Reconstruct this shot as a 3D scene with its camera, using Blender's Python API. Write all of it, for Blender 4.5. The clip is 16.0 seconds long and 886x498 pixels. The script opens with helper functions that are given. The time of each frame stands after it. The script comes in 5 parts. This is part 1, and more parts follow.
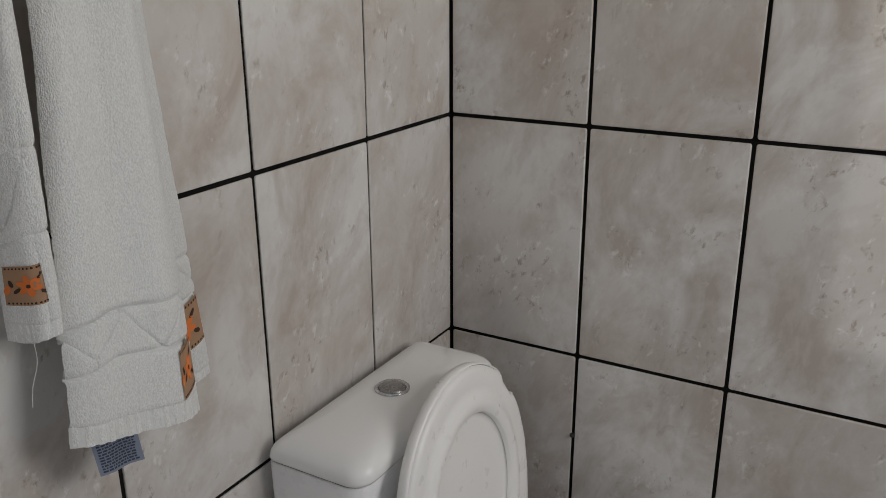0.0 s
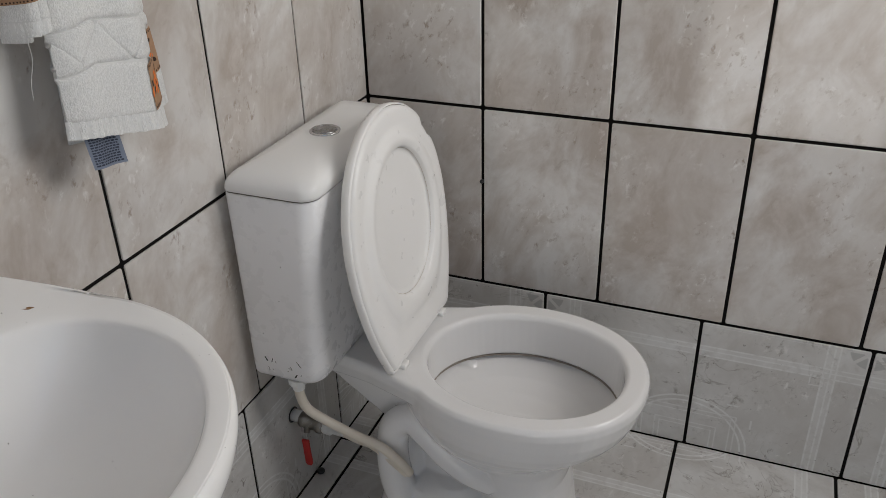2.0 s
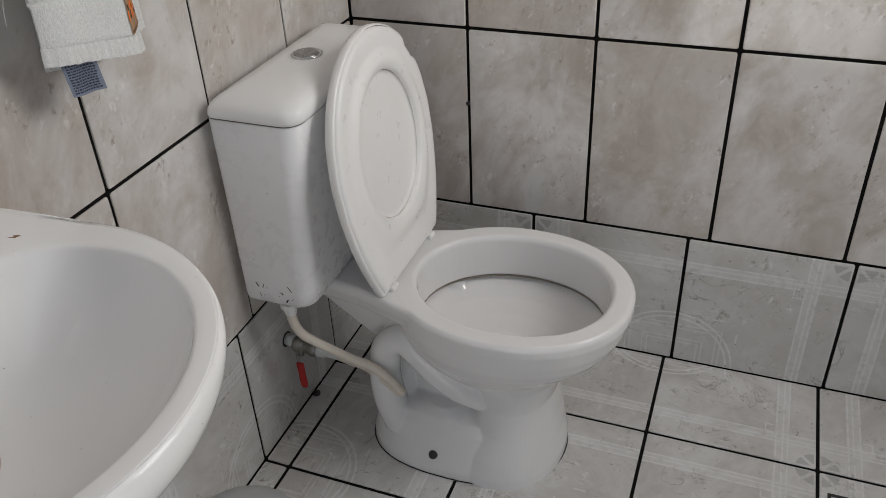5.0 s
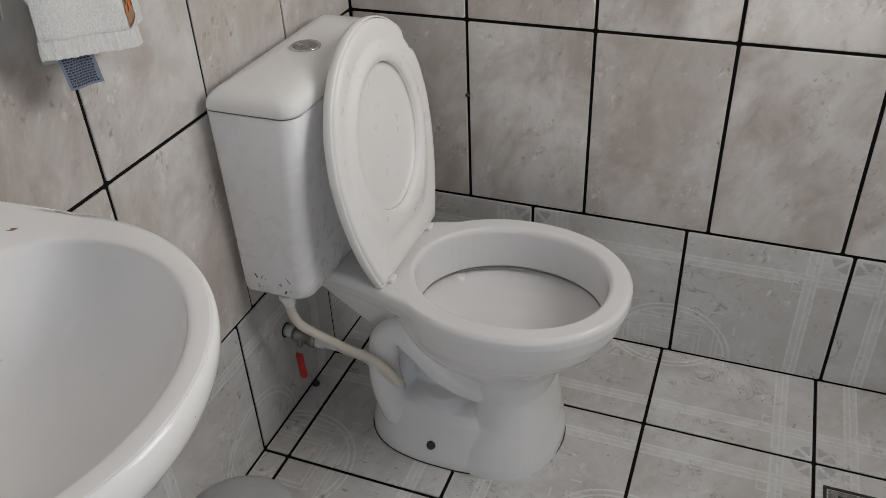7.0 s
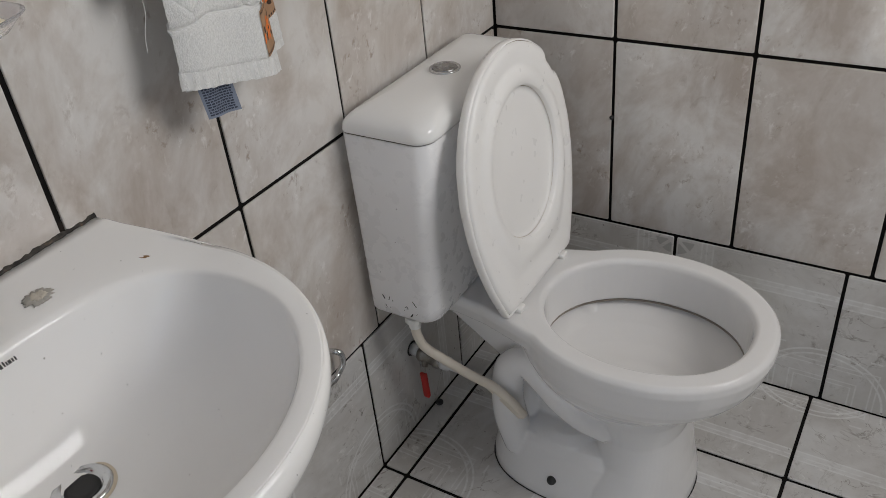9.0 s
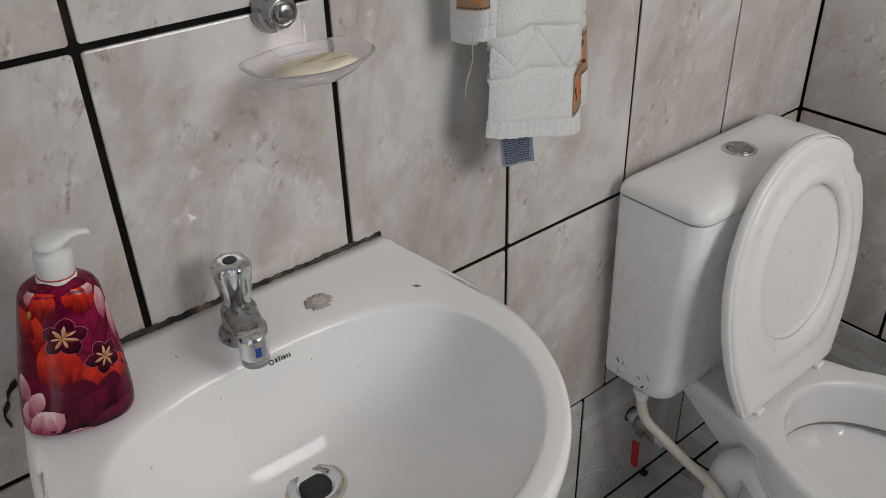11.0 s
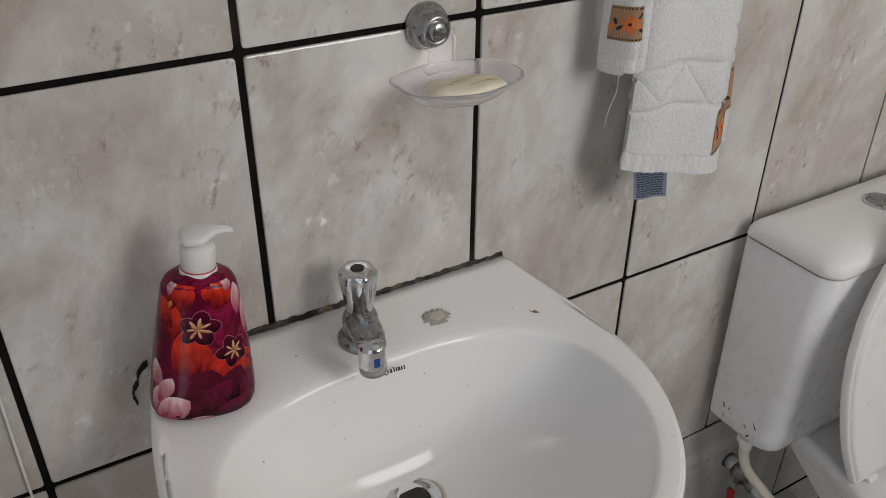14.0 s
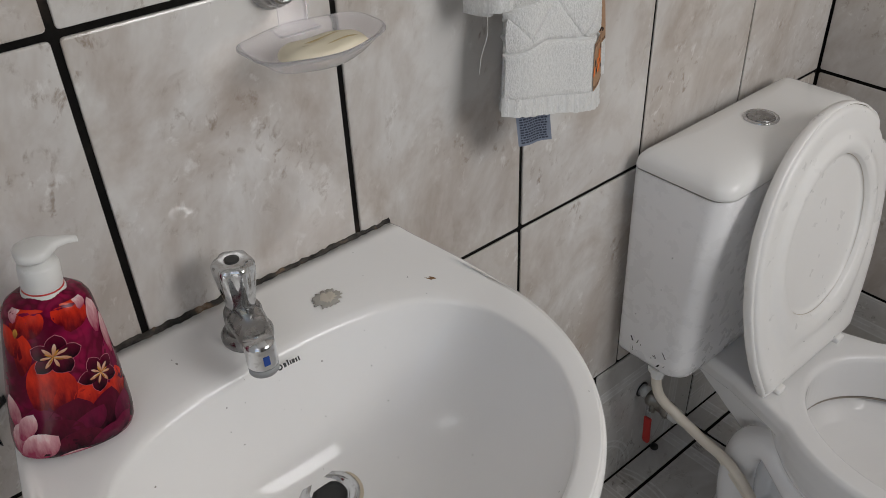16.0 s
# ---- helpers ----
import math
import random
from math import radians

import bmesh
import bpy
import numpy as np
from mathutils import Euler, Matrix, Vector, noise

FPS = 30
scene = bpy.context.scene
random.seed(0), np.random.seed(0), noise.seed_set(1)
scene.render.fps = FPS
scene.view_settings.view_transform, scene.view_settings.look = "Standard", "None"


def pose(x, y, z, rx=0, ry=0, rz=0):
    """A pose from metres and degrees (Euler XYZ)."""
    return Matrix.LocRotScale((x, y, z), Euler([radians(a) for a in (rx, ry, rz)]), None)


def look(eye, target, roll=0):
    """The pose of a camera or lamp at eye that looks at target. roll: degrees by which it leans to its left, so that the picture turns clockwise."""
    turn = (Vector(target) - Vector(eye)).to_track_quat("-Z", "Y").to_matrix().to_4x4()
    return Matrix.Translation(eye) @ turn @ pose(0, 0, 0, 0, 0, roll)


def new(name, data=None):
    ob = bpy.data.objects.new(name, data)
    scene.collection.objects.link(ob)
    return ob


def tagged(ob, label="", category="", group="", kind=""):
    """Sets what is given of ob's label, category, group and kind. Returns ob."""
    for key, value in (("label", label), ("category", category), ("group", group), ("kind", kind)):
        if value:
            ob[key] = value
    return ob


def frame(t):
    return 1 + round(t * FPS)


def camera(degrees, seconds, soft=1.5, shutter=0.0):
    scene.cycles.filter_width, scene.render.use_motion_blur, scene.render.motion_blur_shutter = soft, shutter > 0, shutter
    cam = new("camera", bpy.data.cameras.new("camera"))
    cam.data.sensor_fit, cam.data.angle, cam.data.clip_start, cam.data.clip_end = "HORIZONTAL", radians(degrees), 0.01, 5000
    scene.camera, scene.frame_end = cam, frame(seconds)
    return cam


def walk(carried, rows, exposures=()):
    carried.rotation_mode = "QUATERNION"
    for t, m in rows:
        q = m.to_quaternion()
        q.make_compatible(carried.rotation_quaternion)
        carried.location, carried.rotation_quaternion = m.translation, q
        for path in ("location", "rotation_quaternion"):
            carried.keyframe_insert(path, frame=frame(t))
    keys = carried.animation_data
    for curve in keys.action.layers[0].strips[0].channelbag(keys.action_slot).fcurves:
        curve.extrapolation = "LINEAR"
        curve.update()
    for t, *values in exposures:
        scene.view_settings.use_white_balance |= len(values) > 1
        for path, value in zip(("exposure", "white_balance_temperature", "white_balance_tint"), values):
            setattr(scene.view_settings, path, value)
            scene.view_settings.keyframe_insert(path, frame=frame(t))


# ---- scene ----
cam = camera(55.8, 16.0, soft=0.8)
PATH = [
    (0, (0.719, -1.28, 1.385), (-0.225, 0.361, 0.741), -0.3),
    (0.2, (0.741, -1.303, 1.37), (-0.213, 0.325, 0.707), -1.2),
    (0.5, (0.751, -1.35, 1.362), (-0.177, 0.273, 0.651), -3.0),
    (0.9, (0.757, -1.402, 1.332), (-0.051, 0.249, 0.545), -2.0),
    (1, (0.754, -1.417, 1.323), (-0.038, 0.239, 0.53), -1.9),
    (1.5, (0.759, -1.459, 1.287), (0.074, 0.219, 0.442), -0.5),
    (2, (0.78, -1.515, 1.28), (0.116, 0.112, 0.324), -1.5),
    (2.5, (0.775, -1.527, 1.26), (0.137, 0.059, 0.223), -1.6),
    (3, (0.79, -1.534, 1.265), (0.158, 0.037, 0.201), -2.0),
    (3.5, (0.795, -1.534, 1.27), (0.169, 0.029, 0.192), -2.2),
    (4, (0.79, -1.525, 1.271), (0.165, 0.031, 0.181), -2.4),
    (6.5, (0.809, -1.521, 1.284), (0.185, 0.017, 0.168), -2.9),
    (7, (0.807, -1.519, 1.283), (0.178, 0.01, 0.158), -2.7),
    (7.5, (0.806, -1.503, 1.288), (0.167, 0.014, 0.152), -2.6),
    (8, (0.814, -1.495, 1.297), (0.152, 0.017, 0.166), -2.4),
    (8.5, (0.809, -1.483, 1.3), (0.087, 0.002, 0.17), -3.0),
    (8.8, (0.799, -1.47, 1.301), (-0.047, -0.042, 0.186), -4.8),
    (9, (0.796, -1.45, 1.304), (-0.133, -0.071, 0.191), -5.9),
    (9.2, (0.79, -1.435, 1.304), (-0.198, -0.091, 0.201), -5.8),
    (9.5, (0.784, -1.417, 1.309), (-0.318, -0.157, 0.215), -5.1),
    (9.7, (0.769, -1.418, 1.319), (-0.383, -0.2, 0.227), -4.6),
    (10, (0.77, -1.426, 1.332), (-0.42, -0.242, 0.245), -4.1),
    (10.2, (0.764, -1.437, 1.331), (-0.443, -0.267, 0.249), -3.6),
    (12.3, (0.724, -1.462, 1.424), (-0.777, -0.632, 0.395), 0.6),
    (12.5, (0.721, -1.462, 1.416), (-0.783, -0.636, 0.387), 0.8),
    (13, (0.714, -1.459, 1.397), (-0.779, -0.627, 0.358), 0.9),
    (13.5, (0.713, -1.46, 1.383), (-0.766, -0.607, 0.341), 0.8),
    (14, (0.71, -1.477, 1.378), (-0.754, -0.607, 0.328), 0.4),
    (14.5, (0.699, -1.474, 1.376), (-0.739, -0.585, 0.308), 0.6),
    (15, (0.685, -1.422, 1.366), (-0.733, -0.512, 0.288), 0.4),
    (15.5, (0.675, -1.416, 1.362), (-0.733, -0.523, 0.257), -0.9),
    (15.8, (0.663, -1.429, 1.366), (-0.652, -0.452, 0.218), -1.8),
    (16, (0.666, -1.432, 1.358), (-0.609, -0.402, 0.211), -2.5),
]
walk(cam, [(t, look(eye, target, roll)) for t, eye, target, roll in PATH],
     exposures=[(0.0, -0.58), (0.5, -0.45), (1.0, -0.31), (1.5, -0.20), (2.5, -0.14), (10.0, -0.20), (12.5, -0.26), (16.0, -0.22)])
import functools


# ---- world and light ----
world = bpy.data.worlds.new("sky")
scene.world = world
world.use_nodes = True
wn = world.node_tree
sky = wn.nodes.new("ShaderNodeTexSky")
sky.sky_type = 'NISHITA'
sky.sun_disc = False
sky.sun_elevation = radians(48)
sky.sun_rotation = radians(120)
wn.links.new(sky.outputs[0], wn.nodes["Background"].inputs[0])
wn.nodes["Background"].inputs[1].default_value = 0.13


def area(name, w, h, power, m, colour=(1, 1, 1)):
    d = bpy.data.lights.new(name, 'AREA')
    d.shape, d.size, d.size_y, d.energy, d.color = 'RECTANGLE', w, h, power, colour
    ob = new(name, d)
    ob.matrix_world = m
    return ob


ROOM_X, ROOM_Y, ROOM_Z = 1.75, -1.80, 2.5
DOOR = (0.53, 1.22, 2.08)            # doorway in the south wall: x from, x to, height
WIN = (-0.79, -0.05, 1.25, 2.20)     # window in the east wall: y from, y to, z from, z to
# unseen lamp, tilted upwards, added as the daylight from behind the doorway
area("yard_daylight", 1.6, 3.60, 37.0, look((0.80, ROOM_Y - 1.76, 0.80), (0.80, ROOM_Y - 1.76 + 0.43, 0.80 + 0.90)), (1.0, 0.948, 0.885))
area("window_daylight", 0.72, 0.92, 17.5, look((ROOM_X + 0.06, -0.42, 1.72), (0, -0.55, 0.9)), (1.0, 0.975, 0.945))

# ---- materials ----


class N:
    """Short hand for building node trees."""

    def __init__(self, name, colour=(0.8, 0.8, 0.8), rough=0.5, metal=0.0, **more):
        self.m = bpy.data.materials.new(name)
        self.m.use_nodes = True
        self.t = self.m.node_tree
        self.b = self.t.nodes["Principled BSDF"]
        self.set("Base Color", (*colour, 1)), self.set("Roughness", rough), self.set("Metallic", metal)
        for k, v in more.items():
            self.set(k.replace("_", " "), v)

    def set(self, key, value):
        s = self.b.inputs[key]
        if isinstance(value, bpy.types.NodeSocket):
            self.t.links.new(value, s)
        else:
            s.default_value = value

    def node(self, kind, **ins):
        n = self.t.nodes.new(kind)
        for k, v in ins.items():
            self.plug(n, k.replace("_", " "), v)
        return n

    def plug(self, n, key, v):
        s = n.inputs[int(key)] if key.isdigit() else n.inputs[key]
        if isinstance(v, bpy.types.NodeSocket):
            self.t.links.new(v, s)
        else:
            s.default_value = v

    def math(self, op, a, b=0.0, c=0.0, clamp=False):
        n = self.t.nodes.new("ShaderNodeMath")
        n.operation, n.use_clamp = op, clamp
        for i, v in enumerate((a, b, c)):
            self.plug(n, str(i), v)
        return n.outputs[0]

    def coords(self, space="Object", scale=(1, 1, 1), rot=(0, 0, 0), shift=True):
        tc = self.t.nodes.new("ShaderNodeTexCoord")
        mp = self.t.nodes.new("ShaderNodeMapping")
        self.t.links.new(tc.outputs[space], mp.inputs[0])
        mp.inputs["Rotation"].default_value = [radians(a) for a in rot]
        if shift:
            info = self.t.nodes.new("ShaderNodeObjectInfo")
            c = self.t.nodes.new("ShaderNodeCombineXYZ")
            for i, k in enumerate((37.0, 61.0, 83.0)):
                self.t.links.new(self.math('MULTIPLY', info.outputs["Random"], k), c.inputs[i])
            self.t.links.new(c.outputs[0], mp.inputs["Location"])
        if tuple(scale) != (1, 1, 1):
            st = self.t.nodes.new("ShaderNodeMapping")
            st.inputs["Scale"].default_value = scale
            self.t.links.new(mp.outputs[0], st.inputs[0])
            return st.outputs[0]
        return mp.outputs[0]

    def noise(self, vec, scale, detail=4.0, rough=0.55, distort=0.0):
        n = self.node("ShaderNodeTexNoise", Vector=vec, Scale=scale, Detail=detail, Roughness=rough, Distortion=distort)
        return n.outputs[0]

    def ramp(self, fac, stops):
        n = self.node("ShaderNodeValToRGB", Fac=fac)
        e = n.color_ramp.elements
        while len(e) < len(stops):
            e.new(0.5)
        for el, (p, c) in zip(e, stops):
            el.position = p
            el.color = (*c, 1) if len(c) == 3 else c
        return n.outputs[0]

    def mix(self, fac, a, b, mode='MIX'):
        n = self.t.nodes.new("ShaderNodeMix")
        n.data_type, n.blend_type = 'RGBA', mode
        for s, v in ((n.inputs[0], fac), (n.inputs[6], a), (n.inputs[7], b)):
            if isinstance(v, bpy.types.NodeSocket):
                self.t.links.new(v, s)
            else:
                s.default_value = v if isinstance(v, (int, float)) else ((*v, 1) if len(v) == 3 else v)
        return n.outputs[2]

    def bump(self, height, strength=0.2, dist=0.001):
        n = self.node("ShaderNodeBump", Height=height, Strength=strength, Distance=dist)
        self.set("Normal", n.outputs[0])


def span(n, v, lo, hi):
    """0 below lo, 1 above hi."""
    r = n.node("ShaderNodeMapRange", Value=v)
    r.inputs["From Min"].default_value, r.inputs["From Max"].default_value = lo, hi
    return r.outputs[0]


def marble(n, light, blush, vein, rot, cracks=False):
    """Soft slanting clouds, with small broken dashes and pale flecks in loose clusters."""
    v = n.coords(rot=(0, 0, rot))
    vs = n.coords(rot=(0, 0, rot), scale=(1.0, 0.62, 1.0))
    col = n.mix(n.math('MULTIPLY', span(n, n.noise(vs, 8.0, 5, 0.62, 0.5), 0.42, 0.64), 0.95), light, blush)
    col = n.mix(n.math('MULTIPLY', span(n, n.noise(v, 3.2, 2, 0.5), 0.40, 0.66), 0.45), col, blush)
    col = n.mix(n.math('MULTIPLY', span(n, n.noise(vs, 30.0, 6, 0.68, 0.3), 0.50, 0.76), 0.45), col, blush)
    col = n.mix(n.math('MULTIPLY', span(n, n.noise(vs, 16.0, 5, 0.6, 0.3), 0.53, 0.74), 0.4), col, tuple(min(1, k * 1.14) for k in light))
    where = n.noise(v, 10.0, 4, 0.6, 0.5)
    fine = n.noise(vs, 75.0, 6, 0.66, 0.35)
    mask = n.math('MULTIPLY', span(n, fine, 0.56, 0.68), span(n, where, 0.50, 0.62))
    col = n.mix(n.math('MULTIPLY', mask, 0.76), col, vein)
    dash = n.math('MULTIPLY', span(n, n.noise(vs, 40.0, 6, 0.68, 0.6), 0.62, 0.79), 0.42)
    col = n.mix(dash, col, vein)
    pale = n.math('MULTIPLY', span(n, n.noise(vs, 66.0, 5, 0.64, 0.4), 0.57, 0.68), span(n, where, 0.46, 0.60))
    col = n.mix(n.math('MULTIPLY', pale, 0.6), col, (0.82, 0.81, 0.79))
    if cracks:
        for sc, dim in ((6.0, 0.60), (12.0, 0.22)):
            d = n.math('ABSOLUTE', n.math('SUBTRACT', n.noise(v, sc, 5, 0.6, 1.2), 0.5))
            thin = n.math('MULTIPLY', n.math('SUBTRACT', 1.0, span(n, d, 0.001, 0.012)), span(n, n.noise(v, 5.0 + sc, 3), 0.50, 0.64))
            col = n.mix(n.math('MULTIPLY', thin, dim), col, vein)
    return col, v


def wall_tile_material():
    n = N("glazed_wall_tile", rough=0.13, IOR=1.62)
    col, v = marble(n, (0.682, 0.664, 0.640), (0.460, 0.402, 0.353), (0.29, 0.225, 0.175), 20)
    n.set("Base Color", col)
    n.set("Roughness", n.math('MULTIPLY_ADD', n.noise(v, 30, 3), 0.07, 0.055))
    n.bump(n.noise(v, 9, 2), 0.10, 0.0012)
    return n.m


HALF = 0.160   # half of a floor tile's side


def floor_tile_material():
    """Grey marbled glaze with a pale printed border, a fan in one corner and rings round the opposite one."""
    n = N("glazed_floor_tile", rough=0.16)
    col, v = marble(n, (0.645, 0.638, 0.622), (0.505, 0.485, 0.460), (0.19, 0.165, 0.14), 20, True)
    sep = n.node("ShaderNodeSeparateXYZ", Vector=n.coords(shift=False))
    x, y = sep.outputs[0], sep.outputs[1]
    a, b = n.math('SUBTRACT', HALF, x), n.math('SUBTRACT', HALF, y)
    p, q = n.math('ADD', HALF, x), n.math('ADD', HALF, y)

    def line(d, at, w):
        return n.math('SUBTRACT', 1.0, span(n, n.math('ABSOLUTE', n.math('SUBTRACT', d, at)), w * 0.5, w))

    def top(*vs):
        out = vs[0]
        for w in vs[1:]:
            out = n.math('MAXIMUM', out, w)
        return out

    far = n.math('MAXIMUM', a, b)
    near = n.math('MINIMUM', a, b)
    outside = span(n, near, 0.078, 0.080)
    rad = n.math('SQRT', n.math('ADD', n.math('MULTIPLY', a, a), n.math('MULTIPLY', b, b)))
    ring = n.math('SQRT', n.math('ADD', n.math('MULTIPLY', p, p), n.math('MULTIPLY', q, q)))
    sq = n.math('MAXIMUM', p, q)
    bands = top(*[line(d, at, 0.0026) for d in (a, b) for at in (0.056, 0.066, 0.079)])
    wash = n.math('MULTIPLY', n.math('SUBTRACT', 1.0, span(n, far, 0.055, 0.10)), 0.4)
    band_wash = top(*[n.math('SUBTRACT', 1.0, span(n, n.math('ABSOLUTE', n.math('SUBTRACT', d, 0.0675)), 0.010, 0.0125)) for d in (a, b)])
    rings = top(line(ring, 0.116, 0.0028), line(ring, 0.128, 0.0028), *[n.math('MULTIPLY', line(sq, at, 0.0020), 0.7) for at in (0.050, 0.060, 0.088, 0.098)])
    cross = line(sq, 0.128, 0.0026)
    cross = n.math('MULTIPLY', cross, n.math('GREATER_THAN', n.math('MINIMUM', p, q), 0.075))
    cross = n.math('MULTIPLY', cross, n.math('LESS_THAN', n.math('MINIMUM', p, q), 0.098))
    small = line(n.math('MAXIMUM', n.math('ABSOLUTE', n.math('SUBTRACT', a, 0.088)), n.math('ABSOLUTE', n.math('SUBTRACT', b, 0.088))), 0.012, 0.0018)
    frame_line = line(near, 0.006, 0.0012)
    ink = top(n.math('MULTIPLY', bands, 0.75), wash, n.math('MULTIPLY', band_wash, 0.38), n.math('MULTIPLY', rings, 0.7), n.math('MULTIPLY', cross, 0.6), n.math('MULTIPLY', small, 0.7), n.math('MULTIPLY', frame_line, 0.3))
    ink = n.math('MULTIPLY', ink, span(n, n.noise(v, 60, 3), 0.2, 0.5))
    col = n.mix(n.math('MULTIPLY', ink, 0.66), col, (0.84, 0.85, 0.845))
    petal = n.math('MULTIPLY', span(n, rad, 0.016, 0.018), n.math('SUBTRACT', 1.0, span(n, rad, 0.040, 0.042)))
    spoke = n.math('ABSOLUTE', n.math('SUBTRACT', a, b))
    petal = n.math('MULTIPLY', petal, span(n, spoke, 0.004, 0.006))
    petal = n.math('MULTIPLY', petal, span(n, near, 0.006, 0.008))
    col = n.mix(n.math('MULTIPLY', petal, 0.6), col, (0.36, 0.36, 0.355))
    dirt = span(n, n.noise(n.coords(), 90, 2, 0.4), 0.745, 0.765)
    col = n.mix(n.math('MULTIPLY', dirt, 0.5), col, (0.10, 0.09, 0.08))
    n.set("Base Color", col)
    n.set("Roughness", n.math('MULTIPLY_ADD', n.noise(v, 24, 4), 0.22, 0.10))
    n.bump(n.noise(v, 12, 3), 0.2, 0.001)
    return n.m


def grout_material():
    n = N("black_grout", rough=0.9, Specular_IOR_Level=0.08)
    v = n.coords("Object", shift=False)
    col = n.ramp(n.noise(v, 14, 5), [(0.35, (0.006, 0.0055, 0.0055)), (0.62, (0.012, 0.011, 0.010)), (0.80, (0.05, 0.038, 0.03))])
    n.set("Base Color", col)
    n.bump(n.noise(v, 300, 4), 0.6, 0.001)
    return n.m


def ceramic_material(name, colour, dirty=0.12, rough=0.09, specks=0.0):
    n = N(name, rough=rough, Specular_IOR_Level=0.38)
    v = n.coords("Object", shift=False)
    col = n.mix(n.math('MULTIPLY', span(n, n.noise(v, 5, 4), 0.45, 0.75), dirty), colour, tuple(c * k for c, k in zip(colour, (0.80, 0.77, 0.70))))
    if specks:
        speck = span(n, n.noise(v, 210, 1, 0.3), 0.805, 0.82)
        col = n.mix(n.math('MULTIPLY', speck, specks), col, (0.12, 0.10, 0.08))
    n.set("Base Color", col)
    n.set("Roughness", n.math('MULTIPLY_ADD', n.noise(v, 40, 3), 0.10, rough - 0.03))
    n.bump(n.noise(v, 14, 2), 0.08, 0.0012)
    return n.m


def plastic(name, colour, rough=0.35, grain=60, **more):
    n = N(name, colour, rough, **more)
    v = n.coords("Object", shift=False)
    n.set("Base Color", n.mix(span(n, n.noise(v, grain / 4, 4), 0.35, 0.75), colour, tuple(c * 0.84 for c in colour)))
    n.set("Roughness", n.math('MULTIPLY_ADD', n.noise(v, grain, 3), 0.16, rough - 0.08))
    return n.m


def chrome_material(name, rough=0.08, colour=(0.78, 0.79, 0.80)):
    n = N(name, colour, rough, 1.0)
    v = n.coords("Object", shift=False)
    n.set("Roughness", n.math('MULTIPLY_ADD', span(n, n.noise(v, 70, 5), 0.4, 0.8), 0.25, rough))
    n.set("Base Color", n.mix(span(n, n.noise(v, 160, 4), 0.55, 0.72), colour, (0.42, 0.42, 0.42)))
    return n.m


def terry_material():
    n = N("white_terry", (0.82, 0.82, 0.80), 0.95)
    v = n.coords("Object", shift=False)
    vs = n.coords("Object", scale=(1, 1, 0.5), shift=False)
    loops = n.noise(vs, 780, 2, 0.6)
    tufts = n.noise(v, 60, 3, 0.6)
    n.set("Base Color", n.mix(span(n, loops, 0.38, 0.62), (0.68, 0.68, 0.665), (0.82, 0.82, 0.805)))
    n.set("Sheen Weight", 0.25)
    n.bump(n.math('ADD', loops, n.math('MULTIPLY', tufts, 0.8)), 0.8, 0.0022)
    return n.m


def plaster_material(name, colour):
    n = N(name, colour, 0.8)
    v = n.coords("Object", shift=False)
    n.set("Base Color", n.mix(n.noise(v, 3, 5), colour, tuple(c * 0.88 for c in colour)))
    n.bump(n.noise(v, 120, 4), 0.3, 0.001)
    return n.m


M_WALL, M_FLOOR, M_GROUT = wall_tile_material(), floor_tile_material(), grout_material()
M_TOILET = ceramic_material("white_toilet_ceramic", (0.75, 0.742, 0.735), 0.10, 0.06)
# paler copy for the tank lid: light from above put into the colour
M_LIT_LID = ceramic_material("white_lit_lid_ceramic", (0.85, 0.845, 0.83), 0.08, 0.06)
M_TANK = ceramic_material("white_tank_plastic", (0.80, 0.795, 0.80), 0.08, 0.26)
M_BASIN = ceramic_material("white_basin_ceramic", (0.89, 0.882, 0.866), 0.10, 0.06, 0.7)
M_LID = ceramic_material("cream_seat_plastic", (0.85, 0.838, 0.818), 0.15, 0.27)
M_CHROME, M_DULL = chrome_material("chrome", 0.05, (0.64, 0.65, 0.66)), chrome_material("worn_chrome", 0.20, (0.36, 0.36, 0.36))
M_TERRY = terry_material()
M_PLASTER, M_CEIL = plaster_material("pale_plaster", (0.30, 0.29, 0.28)), plaster_material("white_ceiling_paint", (0.74, 0.735, 0.72))
M_SOUTH = plaster_material("white_plaster", (0.74, 0.775, 0.82))
M_WHITE = plastic("white_plastic", (0.80, 0.80, 0.78), 0.3)
M_HOSE = plastic("aged_cream_hose", (0.68, 0.62, 0.53), 0.4)
M_RED = plastic("red_vinyl", (0.55, 0.03, 0.025), 0.4)
M_DARK = plastic("black_rubber", (0.02, 0.02, 0.02), 0.5)
M_GREY = plastic("grey_bin_plastic", (0.36, 0.37, 0.37), 0.45)
M_SOAP = plastic("cream_soap", (0.78, 0.71, 0.54), 0.5)
M_RUST = plastic("rust_brown", (0.27, 0.15, 0.07), 0.9)
M_FILL = plastic("dry_filler", (0.42, 0.40, 0.36), 0.9)
M_BLUE = plastic("blue_label_cloth", (0.22, 0.255, 0.33), 0.9)
M_PRINT = plastic("dark_print", (0.045, 0.055, 0.085), 0.9)
M_PATCH = plastic("tan_ribbon", (0.40, 0.24, 0.14), 0.85, 300)
M_ORANGE = plastic("orange_thread", (0.78, 0.20, 0.04), 0.8)
M_BROWN = plastic("dark_brown_thread", (0.05, 0.025, 0.015), 0.9)
M_SEAM = plastic("tan_grime", (0.34, 0.29, 0.23), 0.8)
M_RIM_SHADE = plastic("tan_rim_shade", (0.27, 0.235, 0.20), 0.8)
M_AGED = plastic("yellowed_plastic", (0.66, 0.57, 0.44), 0.4)
